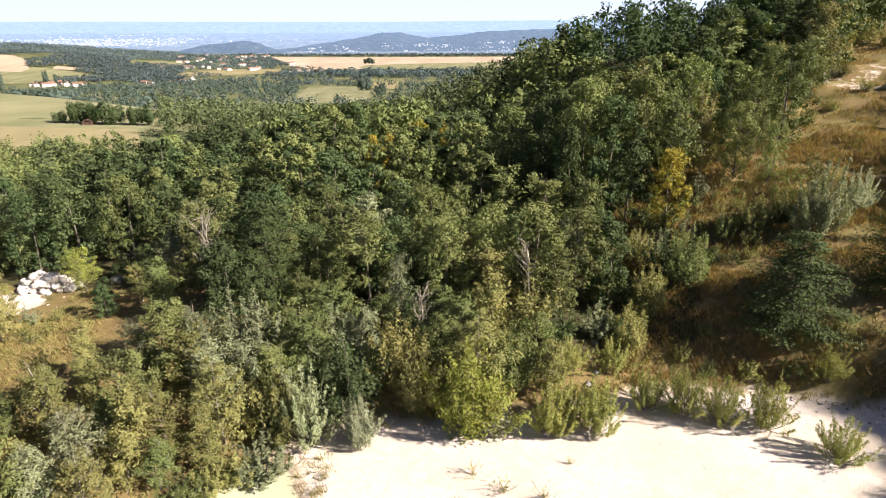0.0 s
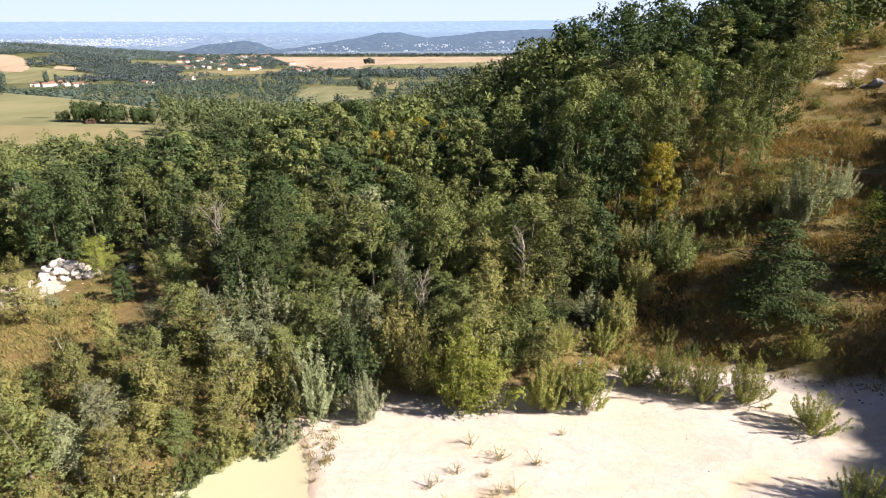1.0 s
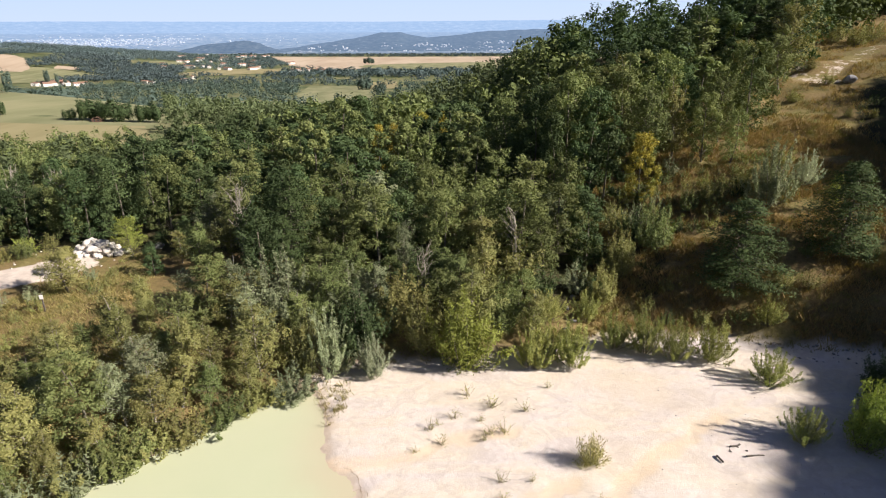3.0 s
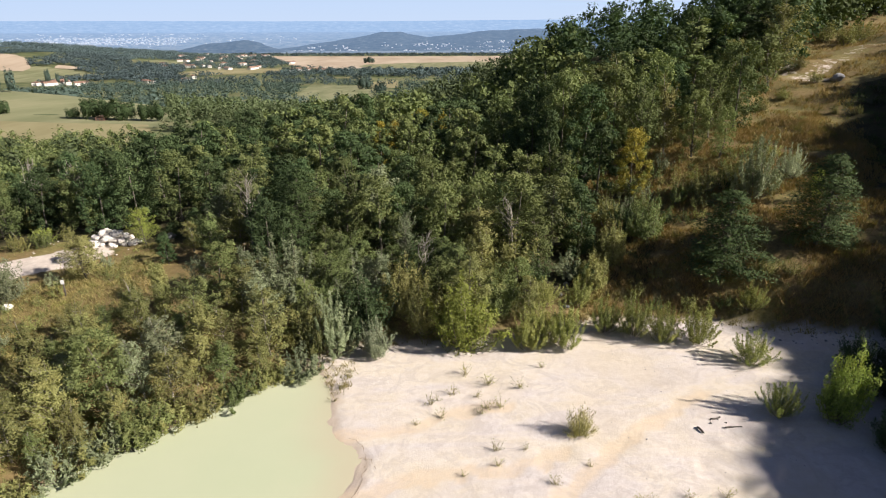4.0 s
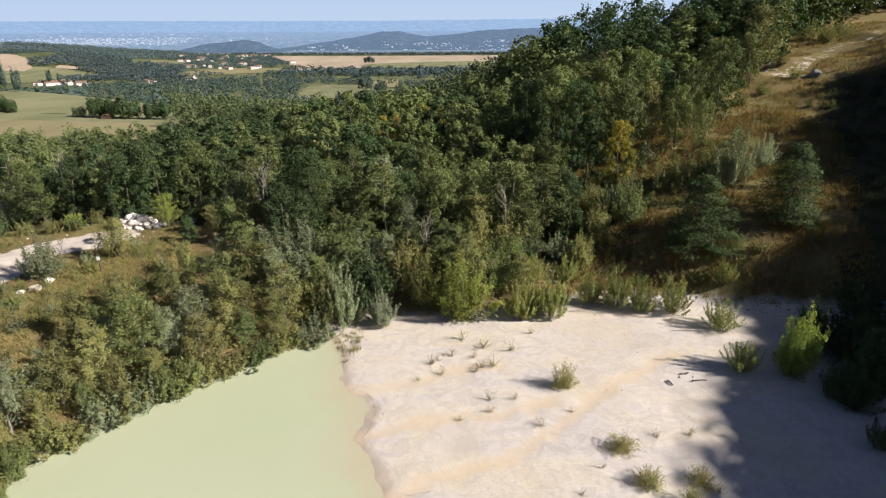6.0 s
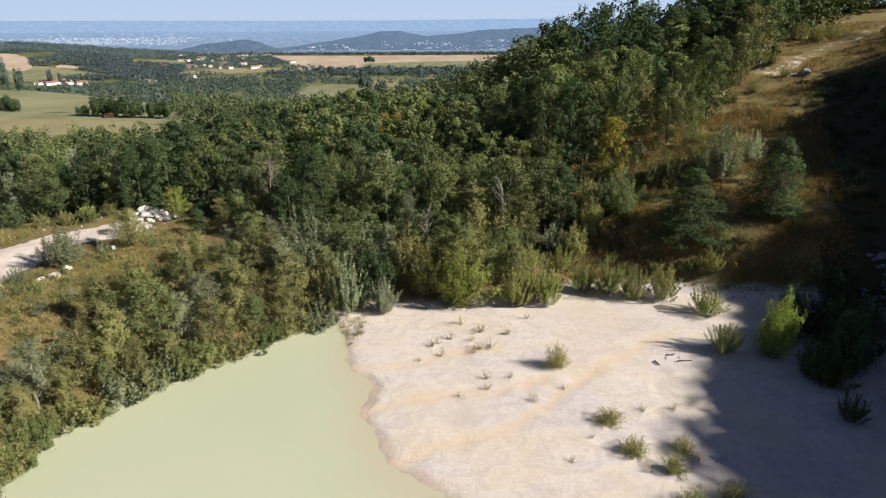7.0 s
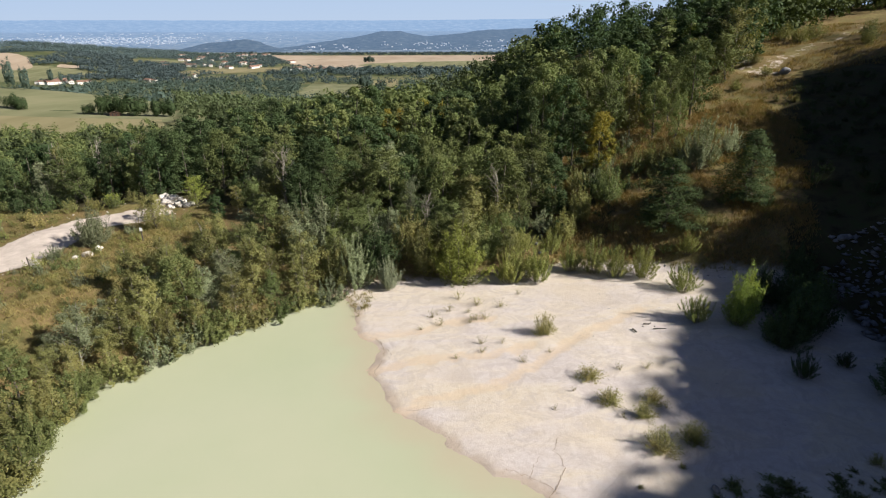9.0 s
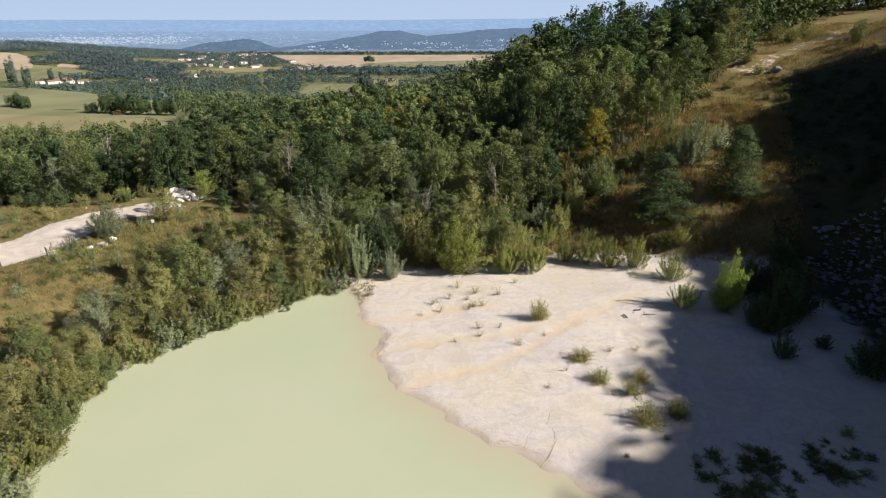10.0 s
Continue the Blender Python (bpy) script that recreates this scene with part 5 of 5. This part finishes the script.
# ---- sky in the distance ----
def sky_backdrop():
    m, n, l, p = material("pale_sky")
    n.remove(p)
    g = n.new("ShaderNodeNewGeometry")
    sx = n.new("ShaderNodeSeparateXYZ")
    l.new(g.outputs["Position"], sx.inputs[0])
    mr = n.new("ShaderNodeMapRange")
    mr.inputs["From Max"].default_value = 700
    l.new(sx.outputs["Z"], mr.inputs["Value"])
    r = ramp(n, [(0.0, (0.35, 0.43, 0.54)), (0.35, (0.32, 0.415, 0.55)), (1.0, (0.23, 0.345, 0.53))])
    l.new(mr.outputs[0], r.inputs[0])
    em = n.new("ShaderNodeEmission")
    l.new(r.outputs[0], em.inputs["Color"])
    l.new(em.outputs[0], n["Material Output"].inputs["Surface"])
    xs = np.linspace(-4800, 4800, 20)
    v = np.concatenate([np.stack([xs, np.full(20, 4890.0), np.full(20, z)], -1) for z in (-200, 700)])
    a = np.arange(19)
    tagged(new("backdrop_sky", mesh_from("sky", v, np.stack([a, a + 1, a + 21, a + 20], -1), [m])), "clear pale blue sky above the horizon", "sky", "", "structure")


sky_backdrop()
MAT_TOWN = haze_glow_material("hazed_town_walls", (0.5, 0.5, 0.5), (0.85, 0.83, 0.8), 0.02, HAZE_GLOW, 2600, 4600, 0.38, 0.62)
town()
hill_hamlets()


# ---- slopes and banks: low growth ----
lrng = random.Random(77)
for x, y, h, w in [(14.3, 33.9, 1.6, 1.2), (16.7, 33.8, 1.5, 1.3), (19.1, 34.8, 1.8, 1.1), (20.7, 34.5, 1.6, 1.1), (14.3, 36.3, 1.6, 1.2), (11.6, 33.2, 2.6, 1.0), (10.8, 29.8, 2.2, 1.1),
                   (9.0, 30.3, 2.6, 1.1), (12.6, 32.0, 2.4, 1.0), (13.4, 27.2, 0.9, 1.5), (12.0, 26.2, 1.0, 1.5), (17.9, 33.0, 1.1, 1.5), (15.6, 32.4, 1.1, 1.4), (21.6, 27.2, 1.0, 1.3),
                   (19.4, 25.4, 1.2, 1.2), (16.9, 24.8, 1.0, 1.5), (24.4, 26.2, 1.0, 1.4), (10.0, 27.6, 1.3, 1.3), (13.0, 25.4, 0.9, 1.5), (14.9, 25.2, 1.1, 1.3), (20.6, 24.9, 1.0, 1.4), (8.6, 27.2, 1.6, 1.2)]:
    grow(lrng.choice(["osier", "willow", "broom"]), x, y, h, 1, w, leaf=lrng.choice(["olive", "green", "olive", "deep"]), label="low olive-green bush on the dry grass slope", group="bushes on the slope")
grow("green", 25.0, 31.0, 2.6, 2, 0.6, variant=1, leaf="yellow", label="light green sapling on the grass slope")
# low bushes whose dark leaf colour puts deeper shade on the slope
for _ in range(520):
    x, y = lrng.uniform(28, 44), lrng.uniform(23, 49)
    if x > 28.5 + 0.42 * (y - 28) and x < 0.78 * (y + 19) + 4 and free(x, y, 1.35):
        grow(lrng.choice(["broom", "osier"]), x, y, lrng.uniform(0.5, 1.2), 0, lrng.uniform(1.4, 2.0), leaf="conifer", label="dark low bush in the shade below the wood", group="bushes below the wood")
for x, y, h, w in [(32.5, 51.0, 1.2, 1.6), (37.8, 58.6, 1.3, 1.6), (39.5, 61.5, 1.4, 1.5), (47.0, 66.0, 2.6, 1.3), (49.5, 67.5, 2.4, 1.3), (34.0, 45.2, 0.9, 1.0), (35.5, 44.2, 0.9, 0.9), (50.5, 58.0, 2.6, 1.0), (49.0, 55.6, 1.8, 1.1), (51.8, 60.2, 2.0, 1.2), (46.5, 69.5, 2.4, 1.5), (36.8, 53.6, 1.2, 1.5),
                   (33.8, 57.0, 1.8, 1.3), (31.5, 54.2, 1.6, 1.3), (29.2, 48.6, 1.4, 1.4), (36.0, 62.5, 2.0, 1.2), (30.6, 44.0, 0.5, 1.8)]:
    grow("broom", x, y, h, 1, w, leaf=lrng.choice(["olive", "green", "olive"]), label="low green bush beside the hill path", group="bushes on the hill")

# the bank beside the track
grow("broom", -24.6, 21.9, 2.6, 2, 1.15, label="grey-green rounded bush beside the track", leaf="silver")
grow("green", -22.8, 27.0, 2.0, 2, 1.2, variant=2, leaf="olive", label="light green spreading bush beside the track")
grow("green", -21.3, 24.4, 2.9, 2, 1.5, variant=1, leaf="olive", label="light green spreading bush beside the track")
grow("green", -20.4, 30.0, 2.9, 2, 1.0, variant=1, leaf="yellow", label="light green sapling beside the rock pile")
grow("osier", -26.2, 19.8, 1.0, 2, 1.4, leaf="silver")
for _ in range(1100):
    x, y = lrng.uniform(-36, -17), lrng.uniform(0, 27)
    if x < -17.2 - 0.35 * max(0, 14 - y) and TRACK_OFF.at(x, y) > 3.2 and POND_OFF.at(x, y) > 2.2 and free(x, y, 0.85) and math.hypot(x + 20, y - 22.4) > 1.6:
        grow(lrng.choice(["osier", "broom", "willow"]), x, y, lrng.uniform(0.4, 1.15), 0, lrng.uniform(0.95, 1.5), leaf=lrng.choice(["olive", "green", "straw", "olive", "silver", "osier"]), label="low bush in dry grass on the bank", group="bushes on the bank")
for _ in range(160):
    x, y = lrng.uniform(-42, -22), lrng.uniform(25, 33.5)
    if TRACK_OFF.at(x, y) > 2.6 and math.hypot(x + 22.3, y - 30.3) > 2.4 and free(x, y, 1.3) and y > 27 - 0.3 * (x + 30):
        grow(lrng.choice(["broom", "broom", "willow"]), x, y, lrng.uniform(0.9, 2.1), 1, lrng.uniform(1.0, 1.4), leaf=lrng.choice(["olive", "green", "green", "yellow", "deep"]), label="green bush at the wood's edge above the track", group="bushes at the wood's edge")


def grass(name, n, spots, size, leaf, label):
    """Tussocks of blades, too many to count."""
    rng = np.random.RandomState(n)
    pcs = []
    for x, y, h in spots:
        k = 9
        a = rng.uniform(0, 6.283, k)
        base = np.stack([x + rng.normal(0, size, k), y + rng.normal(0, size, k), np.zeros(k)], -1)
        way = np.stack([np.cos(a) * 0.5, np.sin(a) * 0.5, np.ones(k)], -1)
        hh = h * rng.uniform(0.6, 1.2, k)
        base[:, 2] = height_at(x, y) + hh * 0.36
        pcs.append(blades(rng, base, np.stack([np.cos(a + 1.5), np.sin(a + 1.5), np.full(k, 0.25)], -1), hh, 0.17, way))
    tagged(new(name, mesh_from(name, *gather(pcs), [leaf])), label, "grass", "", "stuff")


def patchy(n, x0, x1, y0, y1, h, scale, test):
    out = []
    for _ in range(n):
        x, y = lrng.uniform(x0, x1), lrng.uniform(y0, y1)
        if noise.noise((x / scale, y / scale, 3.0)) > -0.2 and test(x, y):
            out.append((x, y, lrng.uniform(*h)))
    return out


PATH_OFF = Survey(hill_path_distance, 0, 80, 15, 90, 0.5)


def on_slope(x, y):
    return y > float(sand_edge(x)) + 0.4 and x > 7 + 0.25 * (y - 25) and PATH_OFF.at(x, y) > 1.4 and (x < 28.5 + 0.42 * (y - 28) or y > 50)


def on_bank(x, y):
    return x < -17 - 0.3 * max(0, 14 - y) and TRACK_OFF.at(x, y) > 2.9 and POND_OFF.at(x, y) > 1.0


grass("dry_grass", 1, patchy(13500, 8, 33, 20, 46, (0.16, 0.46), 2.5, on_slope), 0.17, LEAF["hay"], "dry straw-coloured grass over the slope")
grass("green_grass", 2, patchy(3000, 8, 36, 22, 50, (0.12, 0.32), 1.8, on_slope), 0.14, LEAF["olive"], "olive grass through the dry slope")
grass("hill_grass", 3, patchy(5200, 26, 60, 40, 76, (0.2, 0.5), 3.0, on_slope), 0.25, LEAF["hay"], "long dry grass on the upper hill")
grass("bank_grass", 4, patchy(9500, -42, -17.5, -4, 30, (0.09, 0.22), 1.5, on_bank), 0.14, LEAF["straw"], "dry grass on the bank by the track")
grass("hummock_grass", 8, patchy(4400, -25, -16, 12, 27, (0.1, 0.26), 1.2, on_bank), 0.16, LEAF["straw"], "golden dry grass over the bank above the pond")
grass("bank_herbs", 5, patchy(3200, -42, -17.5, -4, 30, (0.14, 0.36), 1.7, on_bank), 0.14, LEAF["olive"], "green herbs on the bank by the track")
grass("edge_grass", 6, patchy(1500, -8.4, 24, 21, 25.5, (0.12, 0.32), 1.4, lambda x, y: float(sand_edge(x)) - 0.3 < y < float(sand_edge(x)) + 1.6), 0.12, LEAF["straw"], "straggling dry grass where the sand ends")
grass("shore_grass", 7, patchy(160, -7.2, -5.0, 15.6, 20.6, (0.12, 0.3), 1.2, lambda x, y: POND_OFF.at(x, y) > 0.05), 0.12, LEAF["straw"], "tawny dead grass at the pond's tip")


for _ in range(900):
    x, y = lrng.uniform(11.5, 26), lrng.uniform(31.0, 39.5)
    if x > 7.5 + 0.3 * (y - 25) + 0.4 and x < 14 + 1.25 * (y - 29) and free(x, y, 1.0):
        grow(lrng.choice(["osier", "willow", "broom"]), x, y, lrng.uniform(0.6, 1.7), 0, lrng.uniform(1.0, 1.6), leaf=lrng.choice(["olive", "green", "green", "silver", "osier", "olive"]), label="low bush in dry grass below the wood", group="bushes on the slope")

MAT_RILL = plain("dark_rill", (0.28, 0.21, 0.14), (0.42, 0.33, 0.24), 3.0, 0.9, 0.3)


def rill(line, seed):
    """A narrow crooked strip, darker than the crust, laid just above it."""
    rng = np.random.RandomState(seed)
    pts = []
    for (x0, y0), (x1, y1) in zip(line, line[1:]):
        n = max(3, int(math.hypot(x1 - x0, y1 - y0) / 0.14))
        for t in np.linspace(0, 1, n, endpoint=False):
            pts.append((x0 + (x1 - x0) * t + rng.normal() * 0.045, y0 + (y1 - y0) * t + rng.normal() * 0.045))
    v, f = [], []
    for k, (x, y) in enumerate(pts):
        a = pts[min(k + 1, len(pts) - 1)]
        b = pts[max(k - 1, 0)]
        nx, ny = -(a[1] - b[1]), a[0] - b[0]
        q = math.hypot(nx, ny) or 1
        w = rng.uniform(0.004, 0.016) * min(1, 0.3 + k / 8)
        z = height_at(x, y) + 0.012
        v += [(x - nx / q * w, y - ny / q * w, z), (x + nx / q * w, y + ny / q * w, z)]
        if k:
            f.append((2 * k - 2, 2 * k - 1, 2 * k + 1, 2 * k))
    tagged(new("rill", mesh_from("rill", v, f, [MAT_RILL])), "narrow dark strip laid on the pale crust", "rill", "", "structure")


for k, line in enumerate(RILLS):
    rill(line, k)


def shore_crack():
    """Dark strips standing in for shade under the crust's wavy undercut edge along the sandy shore."""
    rng = random.Random(3)
    runs, line = [], []
    ring = POND + POND[:1]
    for (x0, y0), (x1, y1) in zip(ring, ring[1:]):
        m = math.hypot(x1 - x0, y1 - y0)
        for q in range(max(1, int(m / 0.5))):
            t = (q + 0.5) / max(1, int(m / 0.5))
            x, y = x0 + (x1 - x0) * t, y0 + (y1 - y0) * t
            nx, ny = (y1 - y0) / m, -(x1 - x0) / m
            if POND_OFF.at(x + nx, y + ny) < POND_OFF.at(x - nx, y - ny):
                nx, ny = -nx, -ny
            off = 0.46 - 0.16 * float(waves(x, y, 1.3, 35)) + rng.uniform(-0.05, 0.05)
            if x + 0.12 * (y - 10) > -4.6 and y > -3 and noise.noise((x * 0.5, y * 0.5, 9.0)) > -0.32:
                line.append((x + nx * off, y + ny * off))
            elif line:
                runs.append(line)
                line = []
    runs.append(line)
    for k, run in enumerate(runs):
        if len(run) > 3:
            rill(run, 60 + k)


shore_crack()


# ---- weeds on the sand ----
def weed_meshes(seed):
    rng = np.random.RandomState(seed)
    stems, lv = [], []
    for q in range(12):
        a, out = rng.uniform(0, 6.28), rng.uniform(0.2, 0.9)
        foot = (rng.normal() * 0.04, rng.normal() * 0.04, -0.03)
        tip = (foot[0] + math.cos(a) * out * 0.5, foot[1] + math.sin(a) * out * 0.5, rng.uniform(0.35, 0.8))
        line = bent(rng, foot, tip, 4, 0.04)
        stems.append(tube(line, [0.01, 0.008, 0.006, 0.003], 3))
        k = 4
        t = rng.uniform(0.2, 1, k)[:, None]
        p = line[0] + (line[-1] - line[0]) * t + rng.normal(size=(k, 3)) * 0.05
        lv.append(blades(rng, p, rng.normal(size=(k, 3)), 0.11, 0.28, np.tile(np.array(tip) - np.array(foot), (k, 1))))
    return mesh_from("weed_stem", *gather(stems), [MAT_DRYTWIG]), mesh_from("weed_leaf", *gather(lv), [LEAF["tuft"]])


WEEDS = [weed_meshes(q) for q in range(4)]
for k, (x, y, s) in enumerate([(1.0, 19.1, 1.1), (2.2, 18.3, 1.3), (3.7, 17.9, 1.0), (-0.8, 16.7, 0.9), (0.3, 17.4, 0.9), (2.0, 16.3, 1.0), (2.6, 16.4, 1.0), (1.6, 15.9, 0.8), (-0.3, 15.7, 0.9),
                               (-1.4, 15.2, 0.6), (2.2, 13.3, 0.8), (2.2, 12.4, 0.7), (3.4, 13.3, 0.6), (4.4, 11.2, 0.8), (6.0, 12.2, 0.5), (5.1, 19.7, 0.7), (6.6, 8.5, 0.5), (9.4, 10.3, 0.7),
                               (5.4, 7.0, 0.5), (0.7, 11.8, 0.5), (-0.4, 17.0, 0.6), (1.5, 17.2, 0.7), (10.9, 10.4, 0.8), (10.8, 7.0, 0.7), (8.6, 6.3, 0.6), (-5.4, 18.3, 0.8), (-5.6, 17.2, 0.6), (-5.2, 19.3, 0.7)]):
    st, lf = WEEDS[k % 4]
    root = new("dry_weed")
    root.matrix_basis = pose(x, y, height_at(x, y), 0, 0, k * 77) @ Matrix.Diagonal((s * 1.2, s * 1.2, s * 0.8, 1))
    part("stalk", st, root)
    part("foliage", lf, root)
    tagged(root, "sparse dry weed with thin stalks on the pale sand", "weed", "weeds on the sand")


# ---- bare dead trees ----
def dead_tree(x, y, h, seed):
    rng = np.random.RandomState(seed)
    cl = clusters_round(rng, 6.0, 1.2, 20, 0.3, 3)
    root = new("dead_tree")
    root.matrix_basis = pose(x, y, height_at(x, y), 0, 0, seed * 50) @ Matrix.Scale(h / 6.0, 4)
    part("trunk", mesh_from("dead_trunk", *trunk_and_limbs(rng, 6.0, cl, 0.09, 1), [MAT_PALE_BARK]), root)
    twigs = []
    for cx, cy, cz, cr in cl:
        foot = np.array([cx * 0.1, cy * 0.1, cz * 0.75])
        twigs.append(tube(bent(rng, foot, (cx, cy, cz), 5, 0.2), [0.045, 0.035, 0.026, 0.018, 0.008], 3))
        for _ in range(3):
            s = foot + (np.array([cx, cy, cz]) - foot) * rng.uniform(0.4, 0.9)
            twigs.append(tube(bent(rng, s, s + rng.normal(size=3) * 0.35 + np.array([0, 0, 0.3]), 3, 0.05), [0.018, 0.012, 0.005], 3))
    part("bare_crown", mesh_from("dead_branches", *gather(twigs), [MAT_PALE_BARK]), root)
    tagged(root, "bare pale dead tree standing in the green wood", "tree", "dead trees")


for k, (x, y, h) in enumerate([(4.3, 28.6, 5.0), (-12.5, 28.4, 5.6), (-26.5, 33.6, 5.4), (-31.0, 35.0, 5.8), (-1.5, 25.6, 4.4), (-34.5, 34.5, 5.2)]):
    dead_tree(x, y, h, k + 3)


# ---- stones ----
def stone_mesh(seed, mat, rough=0.32):
    rng = np.random.RandomState(seed)
    bm = bmesh.new()
    bmesh.ops.create_icosphere(bm, subdivisions=2, radius=1)
    for _ in range(7):
        d = Vector(rng.normal(size=3)).normalized()
        cut = rng.uniform(0.55, 0.9)
        for v in bm.verts:
            over = v.co.dot(d) - cut
            if over > 0:
                v.co -= d * over * 0.92
    for v in bm.verts:
        v.co *= 1 + 0.06 * rough * rng.normal()
    return bm_mesh("stone", bm, mat)


STONES = [stone_mesh(q, MAT_ROCK) for q in range(6)]
GREY_STONES = [stone_mesh(q + 20, MAT_GREY_ROCK) for q in range(4)]
srng = random.Random(5)


def stone(x, y, z, size, meshes=None, label="", group=""):
    ob = new("limestone_boulder", srng.choice(meshes or STONES))
    ob.matrix_basis = pose(x, y, z, srng.uniform(-20, 20), srng.uniform(-20, 20), srng.uniform(0, 360)) @ Matrix.Diagonal((size * srng.uniform(0.85, 1.35), size, size * srng.uniform(0.6, 0.85), 1))
    return tagged(ob, label or "broken white limestone block in a heap by the track", "boulder", group or "rock pile")


for layer, count, spread in ((0, 58, 1.0), (1, 30, 0.66), (2, 12, 0.36)):
    for q in range(count):
        a, r = srng.uniform(0, 6.283), math.sqrt(srng.uniform(0, 1)) * spread
        x, y = -22.9 + math.cos(a) * r * 1.9, 30.5 + math.sin(a) * r * 1.0
        stone(x, y, height_at(x, y) + 0.1 + layer * 0.3, srng.uniform(0.17, 0.33))
stone(-19.3, 31.2, height_at(-19.3, 31.2) + 0.12, 0.36, GREY_STONES, "large grey boulder beside the rock pile", "boulders")
for x, y, s in [(-24.3, 20.4, 0.42), (-24.0, 21.3, 0.3), (-24.9, 20.0, 0.24), (-27.1, 19.0, 0.3), (-26.6, 18.2, 0.25)]:
    stone(x, y, height_at(x, y) + s * 0.25, s, None, "pale limestone boulder in dry grass by the track", "boulders by the track")
stone(38.7, 53.3, height_at(38.7, 53.3) + 0.25, 0.62, GREY_STONES, "grey boulder beside the hill path", "boulders")
for x, y, s in [(7.4, 25.3, 0.2), (7.9, 25.7, 0.22), (7.1, 25.9, 0.18), (8.2, 26.3, 0.2), (7.6, 26.7, 0.2), (8.9, 27.4, 0.22), (8.4, 28.2, 0.22), (6.9, 24.7, 0.16)]:
    stone(x, y, height_at(x, y) + s * 0.2, s, GREY_STONES, "pale stone washed out in the gully", "stones in the gully")
stone(10.9, 1.7, height_at(10.9, 1.7) + 0.08, 0.22, GREY_STONES, "small dark stone on shaded sand", "boulders")


def rubble(name, n, x0, x1, y0, y1, sizes, mat, test, label):
    """Broken stone spread over the ground, joined."""
    rng = np.random.RandomState(n)
    axes = np.array([(1, 0, 0), (-1, 0, 0), (0, 1, 0), (0, -1, 0), (0, 0, 1), (0, 0, -1)], float)
    base = [axes * rng.uniform(0.7, 1.2, (6, 1)) + rng.normal(size=(6, 3)) * 0.22 for _ in range(6)]
    quads = np.array([(0, 2, 4), (2, 1, 4), (1, 3, 4), (3, 0, 4), (2, 0, 5), (1, 2, 5), (3, 1, 5), (0, 3, 5)])
    pcs = []
    for _ in range(n):
        x, y = rng.uniform(x0, x1), rng.uniform(y0, y1)
        if not test(x, y):
            continue
        s = rng.uniform(*sizes) * rng.uniform(0.5, 1)
        a = rng.uniform(0, 6.28)
        p = base[rng.randint(6)]
        q = np.stack([p[:, 0] * math.cos(a) - p[:, 1] * math.sin(a), p[:, 0] * math.sin(a) + p[:, 1] * math.cos(a), p[:, 2] * 0.6], -1) * s
        pcs.append((q + np.array([x, y, height_at(x, y) + 0.2 * s]), quads))
    tagged(new(name, mesh_from(name, *gather(pcs), [mat])), label, "rubble", "", "stuff")


rubble("rubble_slope", 2200, 24, 40, 8, 21.5, (0.06, 0.38), MAT_PALE_ROCK, lambda x, y: x > 24.5 + 0.12 * (y - 10) + noise.noise((x / 2, y / 2, 0)) * 2, "broken grey limestone over the quarry slope")
rubble("pebbles", 420, 6, 26, 1, 24, (0.02, 0.06), MAT_GREY_ROCK, lambda x, y: noise.noise((x / 2.2, y / 2.2, 7)) > 0.12 and y < float(sand_edge(x)), "small dark pebbles on the sand")
rubble("edge_stones", 320, 15, 26, 19, 24.8, (0.04, 0.13), MAT_GREY_ROCK, lambda x, y: abs(y - float(sand_edge(x)) + 0.4) < 0.8, "dark stones where the sand meets the slope")
rubble("track_stones", 500, -40, -19, 8, 31, (0.03, 0.12), MAT_ROCK, lambda x, y: 1.6 < TRACK_OFF.at(x, y) < 3.6, "pale stones along the track")


# ---- timber left on the sand, and the marker by the track ----
def log_mesh(length, radius, seed):
    rng = np.random.RandomState(seed)
    v, f = tube(bent(rng, (-length / 2, 0, 0), (length / 2, 0, 0), 6, 0.05), radius * rng.uniform(0.8, 1.1, 6), 7)
    return mesh_from("log", v, f, [MAT_WOOD])


for k, (x, y, turn, length, r) in enumerate([(11.4, 14.3, 105, 0.42, 0.045), (12.4, 15.1, 20, 0.5, 0.045), (12.6, 14.9, -40, 0.45, 0.04), (12.95, 14.45, 8, 0.8, 0.04), (12.1, 14.9, 70, 0.4, 0.03)]):
    ob = new("driftwood_log", log_mesh(length, r, k))
    ob.matrix_basis = pose(x, y, height_at(x, y) + r * 0.8, 0, 4, turn)
    tagged(ob, "weathered dark piece of timber lying on pale sand", "log", "timber on the sand")


def box(sx, sy, sz, bevel, mat, name):
    bm = bmesh.new()
    bmesh.ops.create_cube(bm, size=1, matrix=Matrix.Diagonal((sx, sy, sz, 1)))
    bmesh.ops.bevel(bm, geom=list(bm.edges), offset=bevel, segments=1, affect="EDGES")
    return bm_mesh(name, bm, mat)


sign = new("marker_post")
sign.matrix_basis = pose(-21.5, 22.5, height_at(-21.5, 22.5), 0, 0, 10)
p = part("post", box(0.07, 0.07, 1.1, 0.008, MAT_WOOD, "post"), sign)
p.location = (0, 0, 0.5)
p = part("board", box(0.19, 0.03, 0.24, 0.006, MAT_WHITE_BOARD, "board"), sign, "small white board")
p.location = (0, -0.06, 0.86)
tagged(sign, "small white board on a timber post beside the track", "sign")
for k, (x, y) in enumerate([(-28.6, 16.2), (-26.4, 17.6), (-24.3, 23.2)]):
    ob = new("fence_post", box(0.07, 0.07, 1.0, 0.008, MAT_WOOD, "fence_post"))
    ob.matrix_basis = pose(x, y, height_at(x, y) + 0.42, 2, -3, 20 * k)
    tagged(ob, "thin weathered timber post beside the track", "post", "posts by the track")
